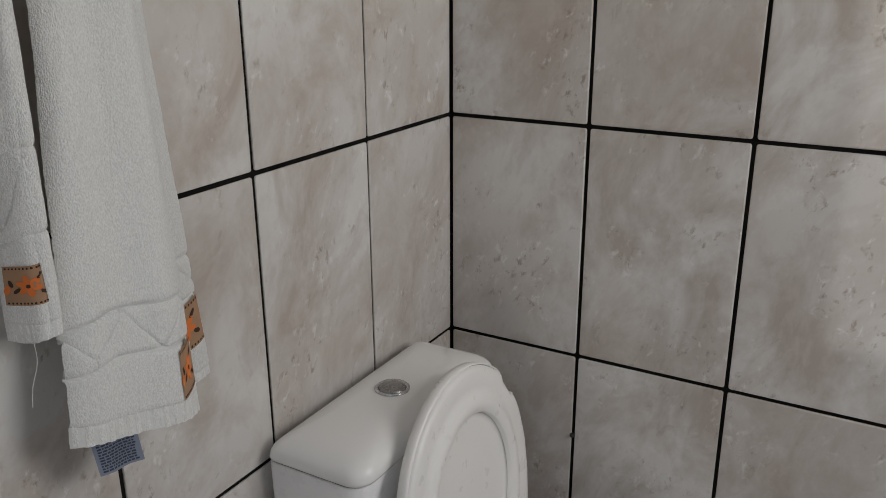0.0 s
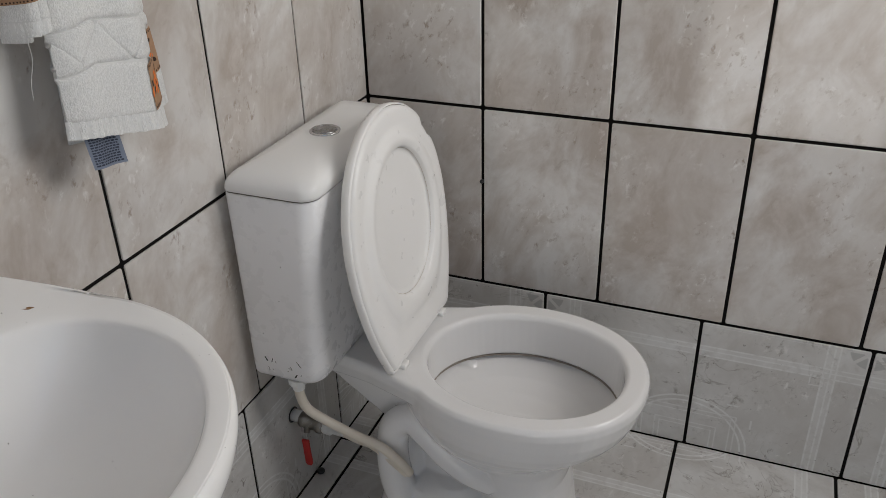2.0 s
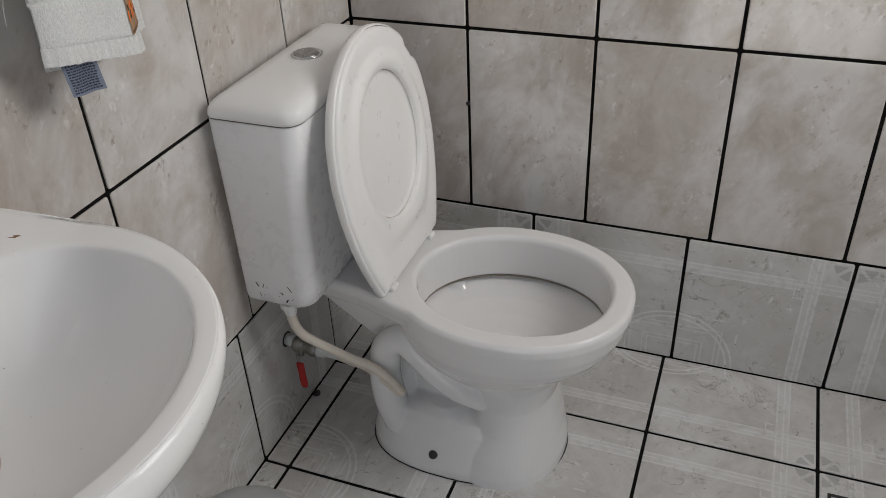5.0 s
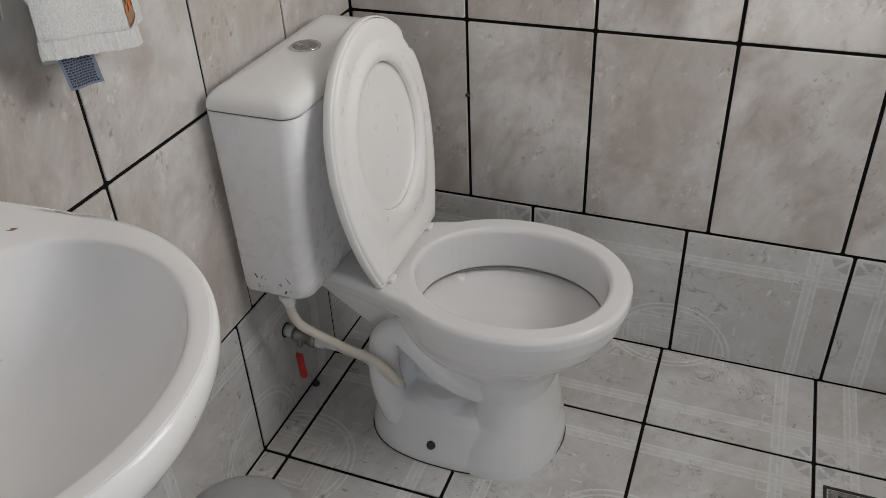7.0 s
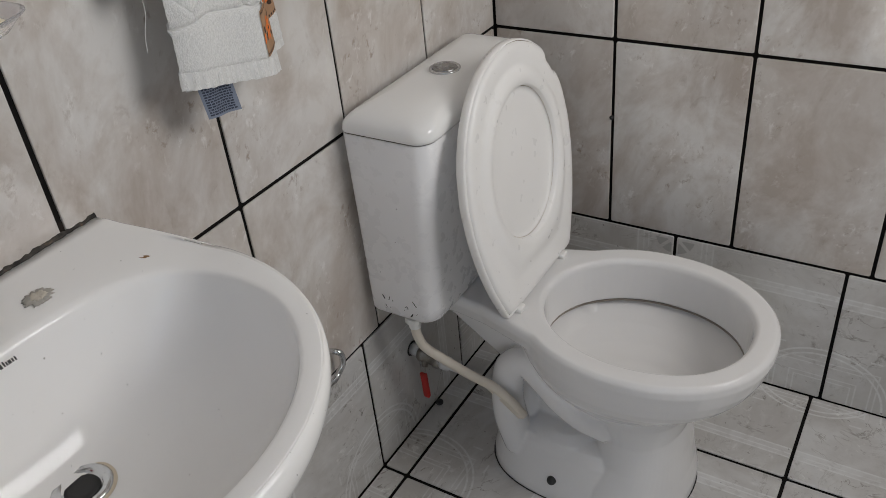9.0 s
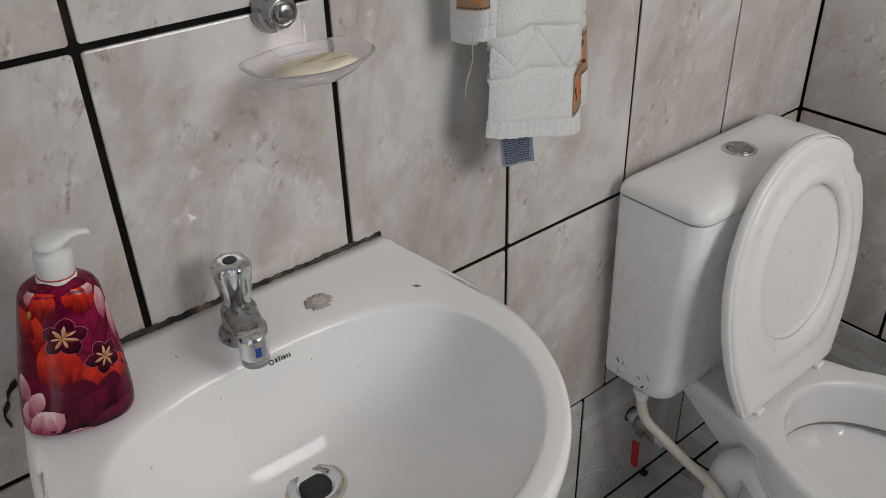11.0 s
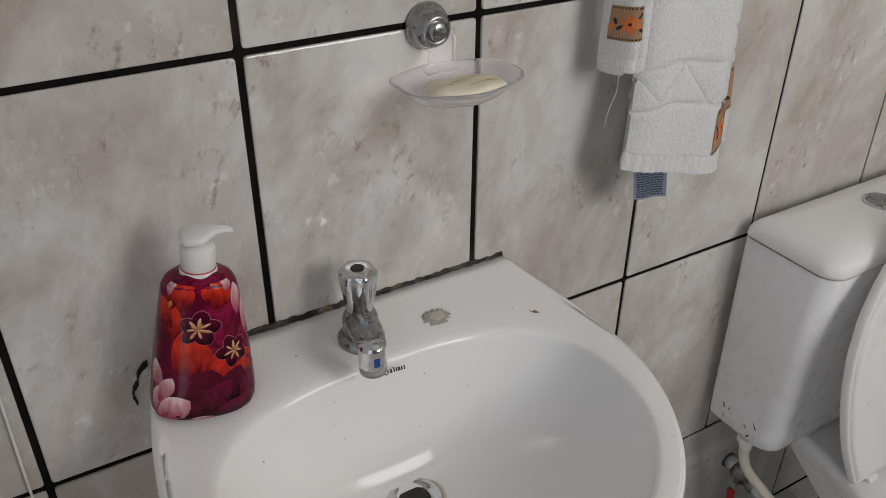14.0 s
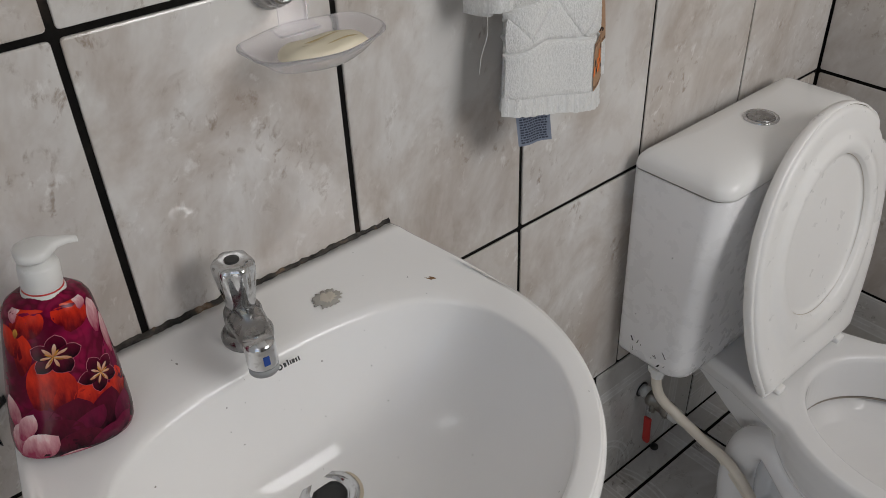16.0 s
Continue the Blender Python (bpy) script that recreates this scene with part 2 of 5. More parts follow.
M_GAP_SHADE = plastic("dark_gap_shade", (0.10, 0.08, 0.06), 0.8)
M_INK = plastic("black_ink", (0.01, 0.01, 0.012), 0.5)

# ---- mesh helpers ----


def put(name, bm, material, smooth=True):
    me = bpy.data.meshes.new(name)
    bmesh.ops.recalc_face_normals(bm, faces=bm.faces)
    bm.to_mesh(me)
    bm.free()
    me.materials.append(material)
    if smooth:
        me.polygons.foreach_set("use_smooth", [True] * len(me.polygons))
    return new(name, me)


def part(name, bm, material, parent, label="", smooth=True):
    ob = put(name, bm, material, smooth)
    ob.parent = parent
    if label:
        tagged(ob, label)
    return ob


def thing(name, at, label, category, group="", kind=""):
    ob = new(name)
    ob.location = at
    return tagged(ob, label, category, group, kind)


def sharp(ob, angle=35):
    """Smooth shading with hard edges past an angle."""
    bm = bmesh.new()
    bm.from_mesh(ob.data)
    for e in bm.edges:
        e.smooth = e.is_manifold and e.calc_face_angle(0) < radians(angle)
    bm.to_mesh(ob.data)
    bm.free()
    return ob


def loft(rings, bm=None, cap=(True, True), closed=False):
    bm = bm or bmesh.new()
    rows = [[bm.verts.new(p) for p in r] for r in rings]
    pairs = list(zip(rows, rows[1:])) + ([(rows[-1], rows[0])] if closed else [])
    for a, b in pairs:
        for i in range(len(a)):
            j = (i + 1) % len(a)
            bm.faces.new((a[i], a[j], b[j], b[i]))
    if not closed:
        if cap[0]:
            bm.faces.new(rows[0][::-1])
        if cap[1]:
            bm.faces.new(rows[-1])
    return bm


def circle(c, u, v, ru, rv=None, n=24, power=2.0):
    rv = ru if rv is None else rv
    out = []
    for k in range(n):
        a = 2 * math.pi * k / n
        ca, sa = math.cos(a), math.sin(a)
        ca, sa = [math.copysign(abs(s) ** (2 / power), s) for s in (ca, sa)]
        out.append(Vector(c) + Vector(u) * ru * ca + Vector(v) * rv * sa)
    return out


X, Y, Z = Vector((1, 0, 0)), Vector((0, 1, 0)), Vector((0, 0, 1))


def lathe(profile, at=(0, 0, 0), axis=Z, n=32, bm=None):
    """Turned solid from (radius, height) pairs along an axis."""
    axis = Vector(axis).normalized()
    u = axis.orthogonal().normalized()
    v = axis.cross(u)
    return loft([circle(Vector(at) + axis * h, u, v, max(r, 0.0004), n=n) for r, h in profile], bm)


def spline(points, steps=10):
    """Catmull-Rom through the points."""
    p = [Vector(q) for q in points]
    p = [p[0] * 2 - p[1]] + p + [p[-1] * 2 - p[-2]]
    out = []
    for i in range(1, len(p) - 2):
        for k in range(steps):
            t = k / steps
            a, b, c, d = p[i - 1:i + 3]
            out.append(0.5 * ((2 * b) + (c - a) * t + (2 * a - 5 * b + 4 * c - d) * t * t + (3 * b - a - 3 * c + d) * t ** 3))
    out.append(p[-2])
    return out


def tube(points, radius, n=14, steps=10, bm=None, radii=None):
    path = spline(points, steps)
    rings, side = [], None
    for i, c in enumerate(path):
        d = (path[min(i + 1, len(path) - 1)] - path[max(i - 1, 0)]).normalized()
        side = d.orthogonal().normalized() if side is None else (side - d * side.dot(d)).normalized()
        r = radius if radii is None else np.interp(i / (len(path) - 1), np.linspace(0, 1, len(radii)), radii)
        rings.append(circle(c, side, d.cross(side), r, n=n))
    return loft(rings, bm)


def block(lo, hi, bevel=0.0, bm=None, seg=2):
    bm = bm or bmesh.new()
    lo, hi = Vector(lo), Vector(hi)
    made = bmesh.ops.create_cube(bm, size=1.0)["verts"]
    for v in made:
        v.co = Vector([lo[i] + (v.co[i] + 0.5) * (hi[i] - lo[i]) for i in range(3)])
    if bevel:
        edges = list({e for v in made for e in v.link_edges})
        bmesh.ops.bevel(bm, geom=edges, offset=bevel, segments=seg, affect='EDGES', profile=0.5)
    return bm


def structure(name, bm, material, label, category):
    return tagged(put(name, bm, material, False), label, category, kind="structure")


# ---- the room's shell ----
T = 0.12
LIFT = 0.0028     # the tiles' faces stand this far proud of the grout
wall_west = structure("wall_west", block((-T, ROOM_Y - T, 0), (-LIFT, T, ROOM_Z)), M_GROUT, "wall of pale marbled tiles with black grout", "wall")
wall_north = structure("wall_north", block((-LIFT, LIFT, 0), (ROOM_X + T, T, ROOM_Z)), M_GROUT, "wall of beige marbled tiles with black grout", "wall")
bm = block((-LIFT, ROOM_Y - T, 0), (DOOR[0], ROOM_Y, ROOM_Z))
block((DOOR[1], ROOM_Y - T, 0), (ROOM_X + T, ROOM_Y, ROOM_Z), bm=bm)
block((DOOR[0], ROOM_Y - T, DOOR[2]), (DOOR[1], ROOM_Y, ROOM_Z), bm=bm)
structure("wall_south", bm, M_SOUTH, "white plastered wall with an open doorway", "wall")
bm = block((ROOM_X, ROOM_Y, 0), (ROOM_X + T, LIFT, WIN[2]))
block((ROOM_X, ROOM_Y, WIN[3]), (ROOM_X + T, LIFT, ROOM_Z), bm=bm)
block((ROOM_X, ROOM_Y, WIN[2]), (ROOM_X + T, WIN[0], WIN[3]), bm=bm)
block((ROOM_X, WIN[1], WIN[2]), (ROOM_X + T, LIFT, WIN[3]), bm=bm)
structure("wall_east", bm, M_PLASTER, "pale plastered wall with a high window opening", "wall")
structure("ceiling", block((-T, ROOM_Y - T, ROOM_Z), (ROOM_X + T, T, ROOM_Z + 0.1)), M_CEIL, "plain white painted ceiling", "ceiling")
floor = structure("floor", block((-T, ROOM_Y - T, -0.12), (ROOM_X + T, T, -LIFT)), M_GROUT, "floor of grey printed tiles with black grout", "floor")
structure("ground", block((-8, -12, -0.16), (10, 8, -0.125)), M_PLASTER, "pale concrete ground outside the doorway", "ground")

# ---- camera-side things are built below; the tiles come last ----


def local(ob, bm):
    """Moves a mesh given in room coordinates into the thing's own."""
    bmesh.ops.translate(bm, verts=bm.verts, vec=-Vector(ob.location))
    return bm


# ---- toilet ----
CY = -0.345


def egg(z, back, front, half, n=64, square=2.0, mid=None, cy=CY):
    """Oval in plan: rounder in front, squarer behind."""
    c = (back + front) / 2 if mid is None else mid
    out = []
    for k in range(n):
        a = 2 * math.pi * k / n
        ca, sa = math.cos(a), math.sin(a)
        p = 2.15 if ca > 0 else square
        sx = math.copysign(abs(ca) ** (2 / p), ca) * ((front - c) if ca > 0 else (c - back))
        out.append(Vector((c + sx, cy + half * math.copysign(abs(sa) ** (2 / p), sa), z)))
    return out


def toilet():
    ob = thing("toilet", (0.30, CY, 0), "white ceramic close-coupled toilet with its lid raised", "toilet")
    # bowl: outer skin up, over the rim and down the inside
    outer = [egg(0.215, 0.30, 0.545, 0.108), egg(0.238, 0.275, 0.566, 0.125), egg(0.258, 0.260, 0.590, 0.1405), egg(0.278, 0.248, 0.616, 0.1555), egg(0.298, 0.239, 0.638, 0.1675), egg(0.318, 0.231, 0.653, 0.1755),
             egg(0.342, 0.226, 0.664, 0.1810), egg(0.372, 0.225, 0.672, 0.1855), egg(0.386, 0.226, 0.671, 0.185), egg(0.393, 0.232, 0.664, 0.179)]
    inner = [egg(0.3930, 0.268, 0.638, 0.151), egg(0.3905, 0.273, 0.633, 0.1475), egg(0.384, 0.276, 0.629, 0.1445), egg(0.308, 0.279, 0.625, 0.1415),
             egg(0.3065, 0.2785, 0.6245, 0.1405), egg(0.3050, 0.279, 0.628, 0.144), egg(0.3045, 0.260, 0.640, 0.158), egg(0.2985, 0.262, 0.636, 0.154), egg(0.292, 0.266, 0.628, 0.148), egg(0.285, 0.278, 0.611, 0.136), egg(0.270, 0.300, 0.582, 0.110), egg(0.256, 0.34, 0.54, 0.075), egg(0.248, 0.40, 0.50, 0.03)]
    bm = loft(outer + inner)
    # deck under the tank
    deck = [[(0.020, 0.095), (0.13, 0.098), (0.19, 0.107), (0.25, 0.125), (0.33, 0.150)], [(0.33, -0.150), (0.25, -0.125), (0.19, -0.107), (0.13, -0.098), (0.020, -0.095)]]
    wedge = [(0.33, 0.150), (0.285, 0.09), (0.268, 0.03), (0.268, -0.03), (0.285, -0.09), (0.33, -0.150)]
    plan = deck[0][:-1] + wedge + deck[1][1:]

    def ring(z, grow):
        return [Vector((x + (grow if x < 0.1 else 0), CY + y + (math.copysign(grow, -y) if abs(y) > 0.092 else 0), z)) for x, y in plan]
    loft([ring(0.338, 0.03), ring(0.348, 0.008), ring(0.375, 0.0), ring(0.387, 0.001), ring(0.3925, 0.006)], bm)
    # pedestal: a front column that flares into a long foot
    loft([egg(-0.004, 0.168, 0.566, 0.1465, square=2.7), egg(0.02, 0.169, 0.565, 0.1455, square=2.7), egg(0.06, 0.178, 0.554, 0.137, square=2.7),
          egg(0.100, 0.190, 0.545, 0.128, square=2.6), egg(0.122, 0.20, 0.53, 0.116, square=2.5), egg(0.132, 0.23, 0.50, 0.095)], bm)
    loft([egg(-0.004, 0.31, 0.566, 0.1465), egg(0.02, 0.312, 0.565, 0.1455), egg(0.06, 0.335, 0.557, 0.138), egg(0.11, 0.375, 0.550, 0.123), egg(0.17, 0.385, 0.544, 0.113), egg(0.215, 0.365, 0.553, 0.115), egg(0.238, 0.34, 0.562, 0.122)], bm)
    # trapway: a hook behind the column, flattened in plan, with a slot in front of it
    def broad(first, half, power):
        bm.verts.ensure_lookup_table()
        made = bm.verts[first:]
        reach = max(abs(q.co.y - CY) for q in made)
        for q in made:
            f = (q.co.y - CY) / reach
            q.co.y = CY + math.copysign(abs(f) ** power, f) * half
    first = len(bm.verts)
    tube([(0.236, CY, 0.362), (0.238, CY, 0.315), (0.240, CY, 0.260), (0.241, CY, 0.205), (0.247, CY, 0.150), (0.262, CY, 0.06)], 0.033, n=28, bm=bm, radii=[0.022, 0.024, 0.025, 0.026, 0.030, 0.038])
    broad(first, 0.096, 0.80)
    # core of the pedestal between hook and column
    loft([egg(0.08, 0.235, 0.46, 0.080), egg(0.18, 0.245, 0.47, 0.074), egg(0.235, 0.245, 0.50, 0.080)], bm)
    # raised lobe of the foot
    loft([egg(0.085, 0.196, 0.47, 0.128, square=2.5), egg(0.108, 0.218, 0.455, 0.126, square=2.4), egg(0.128, 0.250, 0.430, 0.118), egg(0.143, 0.285, 0.400, 0.104), egg(0.149, 0.31, 0.38, 0.080)], bm)
    # on each side the channel arches up out of the foot and slants down into the column
    for s in (1, -1):
        tube([(0.250, CY + s * 0.090, 0.070), (0.236, CY + s * 0.100, 0.140), (0.232, CY + s * 0.102, 0.210), (0.243, CY + s * 0.102, 0.268), (0.276, CY + s * 0.104, 0.293), (0.312, CY + s * 0.106, 0.266), (0.345, CY + s * 0.104, 0.233), (0.385, CY + s * 0.098, 0.202), (0.425, CY + s * 0.084, 0.172)], 0.030, n=20, bm=bm, radii=[0.034, 0.032, 0.030, 0.030, 0.027, 0.027, 0.029, 0.030, 0.026])
    # sloping web under the deck
    loft([[Vector((x, CY + y, z)) for x, y, z in ((0.08, 0.080, 0.36), (0.25, 0.100, 0.36), (0.25, -0.100, 0.36), (0.08, -0.080, 0.36))],
          [Vector((x, CY + y, z)) for x, y, z in ((0.205, 0.070, 0.255), (0.26, 0.075, 0.255), (0.26, -0.075, 0.255), (0.205, -0.070, 0.255))]], bm)
    body = part("bowl", local(ob, bm), M_TOILET, ob)
    r = body.modifiers.new("merge", 'REMESH')
    r.mode, r.voxel_size, r.use_smooth_shade = 'VOXEL', 0.0026, True
    s = body.modifiers.new("soften", 'SMOOTH')
    s.factor, s.iterations = 0.5, 4
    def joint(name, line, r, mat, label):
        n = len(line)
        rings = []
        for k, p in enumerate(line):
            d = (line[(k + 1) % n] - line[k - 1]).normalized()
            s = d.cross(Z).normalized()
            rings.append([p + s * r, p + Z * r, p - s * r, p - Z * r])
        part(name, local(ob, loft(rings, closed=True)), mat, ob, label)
    # this dark ring paints in the undercut's shade along with some dirt
    joint("rim_shade_stain", egg(0.3012, 0.2745, 0.6280, 0.1445), 0.0025, M_RIM_SHADE, "dark line of shade and stain under the rim")
    joint("foot_joint", egg(0.0012, 0.1672, 0.5668, 0.1473, square=2.7), 0.0013, M_DARK, "thin dark joint at the floor")
    # floor bolt caps
    for s in (1, -1):
        part("bolt", local(ob, lathe([(0.009, -0.012), (0.009, 0.001), (0.0075, 0.005), (0.003, 0.0065)], (0.337, CY + s * 0.1405, 0.050), (0, s, 0.18), 16)), M_DARK, ob, "dark floor fixing bolt")
    # tank
    def slab(z, x1, half, x0=0.013, rad=0.03):
        out = []
        for cx, cy, a0, rr in ((x1 - rad, half - rad, 0, rad), (x0 + 0.012, half - 0.012, 90, 0.012), (x0 + 0.012, -half + 0.012, 180, 0.012), (x1 - rad, -half + rad, 270, rad)):
            for k in range(9):
                a = radians(a0 + 90 * k / 8)
                out.append(Vector((cx + rr * math.cos(a), CY + cy + rr * math.sin(a), z)))
        return out
    tank = part("tank", local(ob, loft([slab(0.386, 0.128, 0.173), slab(0.388, 0.138, 0.183), slab(0.396, 0.145, 0.1885), slab(0.415, 0.1490, 0.190), slab(0.60, 0.1605, 0.1925), slab(0.7405, 0.172, 0.195), slab(0.7420, 0.1700, 0.193), slab(0.7422, 0.156, 0.178)])), M_TANK, ob, "white tank with dark scuffs low down")
    lid = part("tank_lid", local(ob, loft([slab(0.7422, 0.150, 0.172), slab(0.7438, 0.150, 0.172), slab(0.7440, 0.1715, 0.1935), slab(0.7452, 0.1735, 0.1955), slab(0.750, 0.1745, 0.1962), slab(0.759, 0.174, 0.1950, 0.015), slab(0.765, 0.172, 0.1915, 0.018), slab(0.7705, 0.168, 0.186, 0.023), slab(0.7755, 0.161, 0.177, 0.030), slab(0.7795, 0.151, 0.164, 0.040), slab(0.7832, 0.132, 0.13, 0.052), slab(0.7840, 0.118, 0.09, 0.06)])), M_LIT_LID, ob)
    # dark slab that fills the lid's gap with painted shade
    part("gap_shade", local(ob, loft([slab(0.7418, 0.1700, 0.1928), slab(0.7456, 0.1705, 0.1930)])), M_GAP_SHADE, ob, "dark insert for the shade under the tank lid")
    button = part("flush_button", local(ob, lathe([(0.0265, 0), (0.0265, 0.003), (0.0245, 0.0045), (0.0215, 0.0040), (0.0210, 0.0025)], (0.094, CY - 0.003, 0.7830))), M_CHROME, lid, "chrome ring of the flush button")
    button.parent = ob
    part("button_face", local(ob, lathe([(0.020, 0), (0.020, 0.0042), (0.018, 0.005), (0.004, 0.0052)], (0.094, CY - 0.003, 0.7830))), M_DULL, ob, "dull metal flush push face")
    # scuffs
    rng = random.Random(5)
    for k in range(18):
        bm = bmesh.new()
        x, z = rng.choice([rng.uniform(0.045, 0.115), rng.uniform(0.085, 0.115)]), 0.402 + abs(rng.gauss(0, 0.018))
        if k > 14:
            z = rng.uniform(0.45, 0.70)
        w, h, s = rng.uniform(0.0006, 0.0022), rng.uniform(0.0006, 0.005), rng.uniform(-0.8, 0.8)
        if k > 14:
            w, h = 0.0009, 0.001
        y = CY - np.interp(z, (0.396, 0.415, 0.60, 0.752), (0.1885, 0.190, 0.1925, 0.195)) - 0.0003
        q = [bm.verts.new((x + a * w + b * h * s, y, z + b * h)) for a, b in ((-1, -1), (1, -0.7), (0.6, 1), (-0.8, 0.8))]
        bm.faces.new(q)
        part("scuff", local(ob, bm), M_INK, ob)
    return ob


def seat_lid(ob):
    """Raised lid, seen from its underside: a narrow lip, a broad step and a sunk oval."""
    L = 0.442
    ts = [k * L / 0.432 for k in (0.0, 0.03, 0.07, 0.12, 0.18, 0.24, 0.30, 0.35, 0.385, 0.41, 0.426, 0.432)]
    ws = [0.127, 0.141, 0.158, 0.173, 0.184, 0.186, 0.175, 0.151, 0.121, 0.085, 0.044, 0.0]
    mid, n = 0.215, 128
    outline = []
    for k in range(n):
        a = 2 * math.pi * k / n
        d = (math.cos(a), math.sin(a))
        lo, hi = 0.0, 0.4
        for _ in range(30):
            m = (lo + hi) / 2
            t, w = mid + d[1] * m, abs(d[0] * m)
            bite = 0.011 if d[0] > 0 and 0.340 < t < 0.385 else 0.0
            ok = 0 <= t <= L and w <= np.interp(t, ts, ws) - bite
            lo, hi = (m, hi) if ok else (lo, m)
        outline.append((d[0] * lo, d[1] * lo))
    pts = np.array(outline)
    for _ in range(2):
        sm = (np.roll(pts, 1, 0) + pts * 2 + np.roll(pts, -1, 0)) / 4
        keep = pts[:, 1] < -0.195
        bitten = (pts[:, 0] > 0) & (pts[:, 1] > 0.115) & (pts[:, 1] < 0.18)
        pts = np.where((keep | bitten)[:, None], pts, sm)
    oval = np.array([(0.005 + 0.115 * math.cos(2 * math.pi * k / n), 0.018 + 0.131 * math.sin(2 * math.pi * k / n)) for k in range(n)])
    rise = radians(7.2)
    foot = Vector((0.256, CY + 0.004, 0.398))
    up, out = Vector((-math.sin(rise), 0, math.cos(rise))), Vector((math.cos(rise), 0, math.sin(rise)))

    def ring(f, h):
        """f: 0 at the outline, 1 at the sunk oval, 2 at its middle; below 0 the back of the rim."""
        if f <= 1:
            g = f * f * (3 - 2 * f) * 0.25 + f * 0.75 if f > 0 else f
            q = pts * (1 - g) + oval * g
        else:
            q = oval * (2 - f) + np.array((0, 0.020)) * (f - 1)
        return [foot + Y * x + up * (mid + t) + out * h for x, t in q]
    prof = [(0.25, -0.016), (0.06, -0.016), (0.015, -0.014), (0.0, -0.009), (0.0, -0.002), (0.03, 0.0005), (0.048, 0.0005), (0.055, -0.0035), (0.066, -0.0035), (0.074, 0.0015), (0.12, 0.005), (0.20, 0.006), (0.36, 0.0055), (0.46, 0.0042), (0.54, 0.0042), (0.62, 0.0075),
            (0.70, 0.0110), (0.78, 0.0118), (0.86, 0.0105), (0.92, 0.0085), (0.965, 0.0072), (0.985, 0.0055), (1.0, 0.0000), (1.02, -0.0040), (1.08, -0.0052), (1.3, -0.0056), (1.7, -0.0056), (1.95, -0.0056)]
    bm = loft([ring(s, h) for s, h in prof])
    part("seat_lid", local(ob, bm), M_LID, ob, "raised cream plastic lid with moulded rings and a chipped edge")
    seam = [Vector(p) for p in ring(0.061, -0.0016)]
    part("edge_seam", local(ob, loft([[p + Y * a + up * e for a, e in ((0.0015, 0), (0, 0.0015), (-0.0015, 0), (0, -0.0015))] for p in seam], closed=True)), M_SEAM, ob, "tan grime in the groove round the lid")
    aged = [Vector(p) for p in ring(1.004, -0.0010)]
    part("oval_edge", local(ob, loft([[p + Y * a + up * e for a, e in ((0.0011, 0), (0, 0.0011), (-0.0011, 0), (0, -0.0011))] for p in aged], closed=True)), M_AGED, ob, "yellowed inner edge of the lid")
    for s in (-1, 1):
        bm = block((0.250, CY + 0.004 + s * 0.090 - 0.010, 0.3915), (0.2645, CY + 0.004 + s * 0.090 + 0.010, 0.4025), 0.003)
        part("hinge", local(ob, bm), M_LID, ob)


wc = toilet()
seat_lid(wc)

# ---- wash basin ----
BY, BZ = -1.182, 0.815


def half_width(x):
    """Half the basin's width at x from the wall."""
    if x >= 0.17:
        return 0.250 * math.sqrt(max(0.0, 1 - ((x - 0.17) / 0.261) ** 2))
    return 0.250 - 0.034 * ((0.17 - x) / 0.17) ** 1.5


def basin_plan(n):
    """Outline and bowl edge on the same rays from the middle of the bowl."""
    outer, inner = [], []
    for k in range(n):
        a = 2 * math.pi * k / n
        d = (math.cos(a), math.sin(a))
        lo, hi = 0.0, 0.6
        for _ in range(32):
            m = (lo + hi) / 2
            x, y = 0.215 + d[0] * m, d[1] * m
            lo, hi = (m, hi) if 0.0008 <= x <= 0.431 and abs(y) <= half_width(x) else (lo, m)
        outer.append((0.215 + d[0] * lo, d[1] * lo))
        p = 2.0 if d[0] >= 0 else 2.7
        rx, ry = (0.188, 0.204) if d[0] >= 0 else (0.121, 0.204)
        m = (abs(d[0] / rx) ** p + abs(d[1] / ry) ** p) ** (-1 / p)
        inner.append((0.215 + d[0] * m, d[1] * m))
    return outer, inner


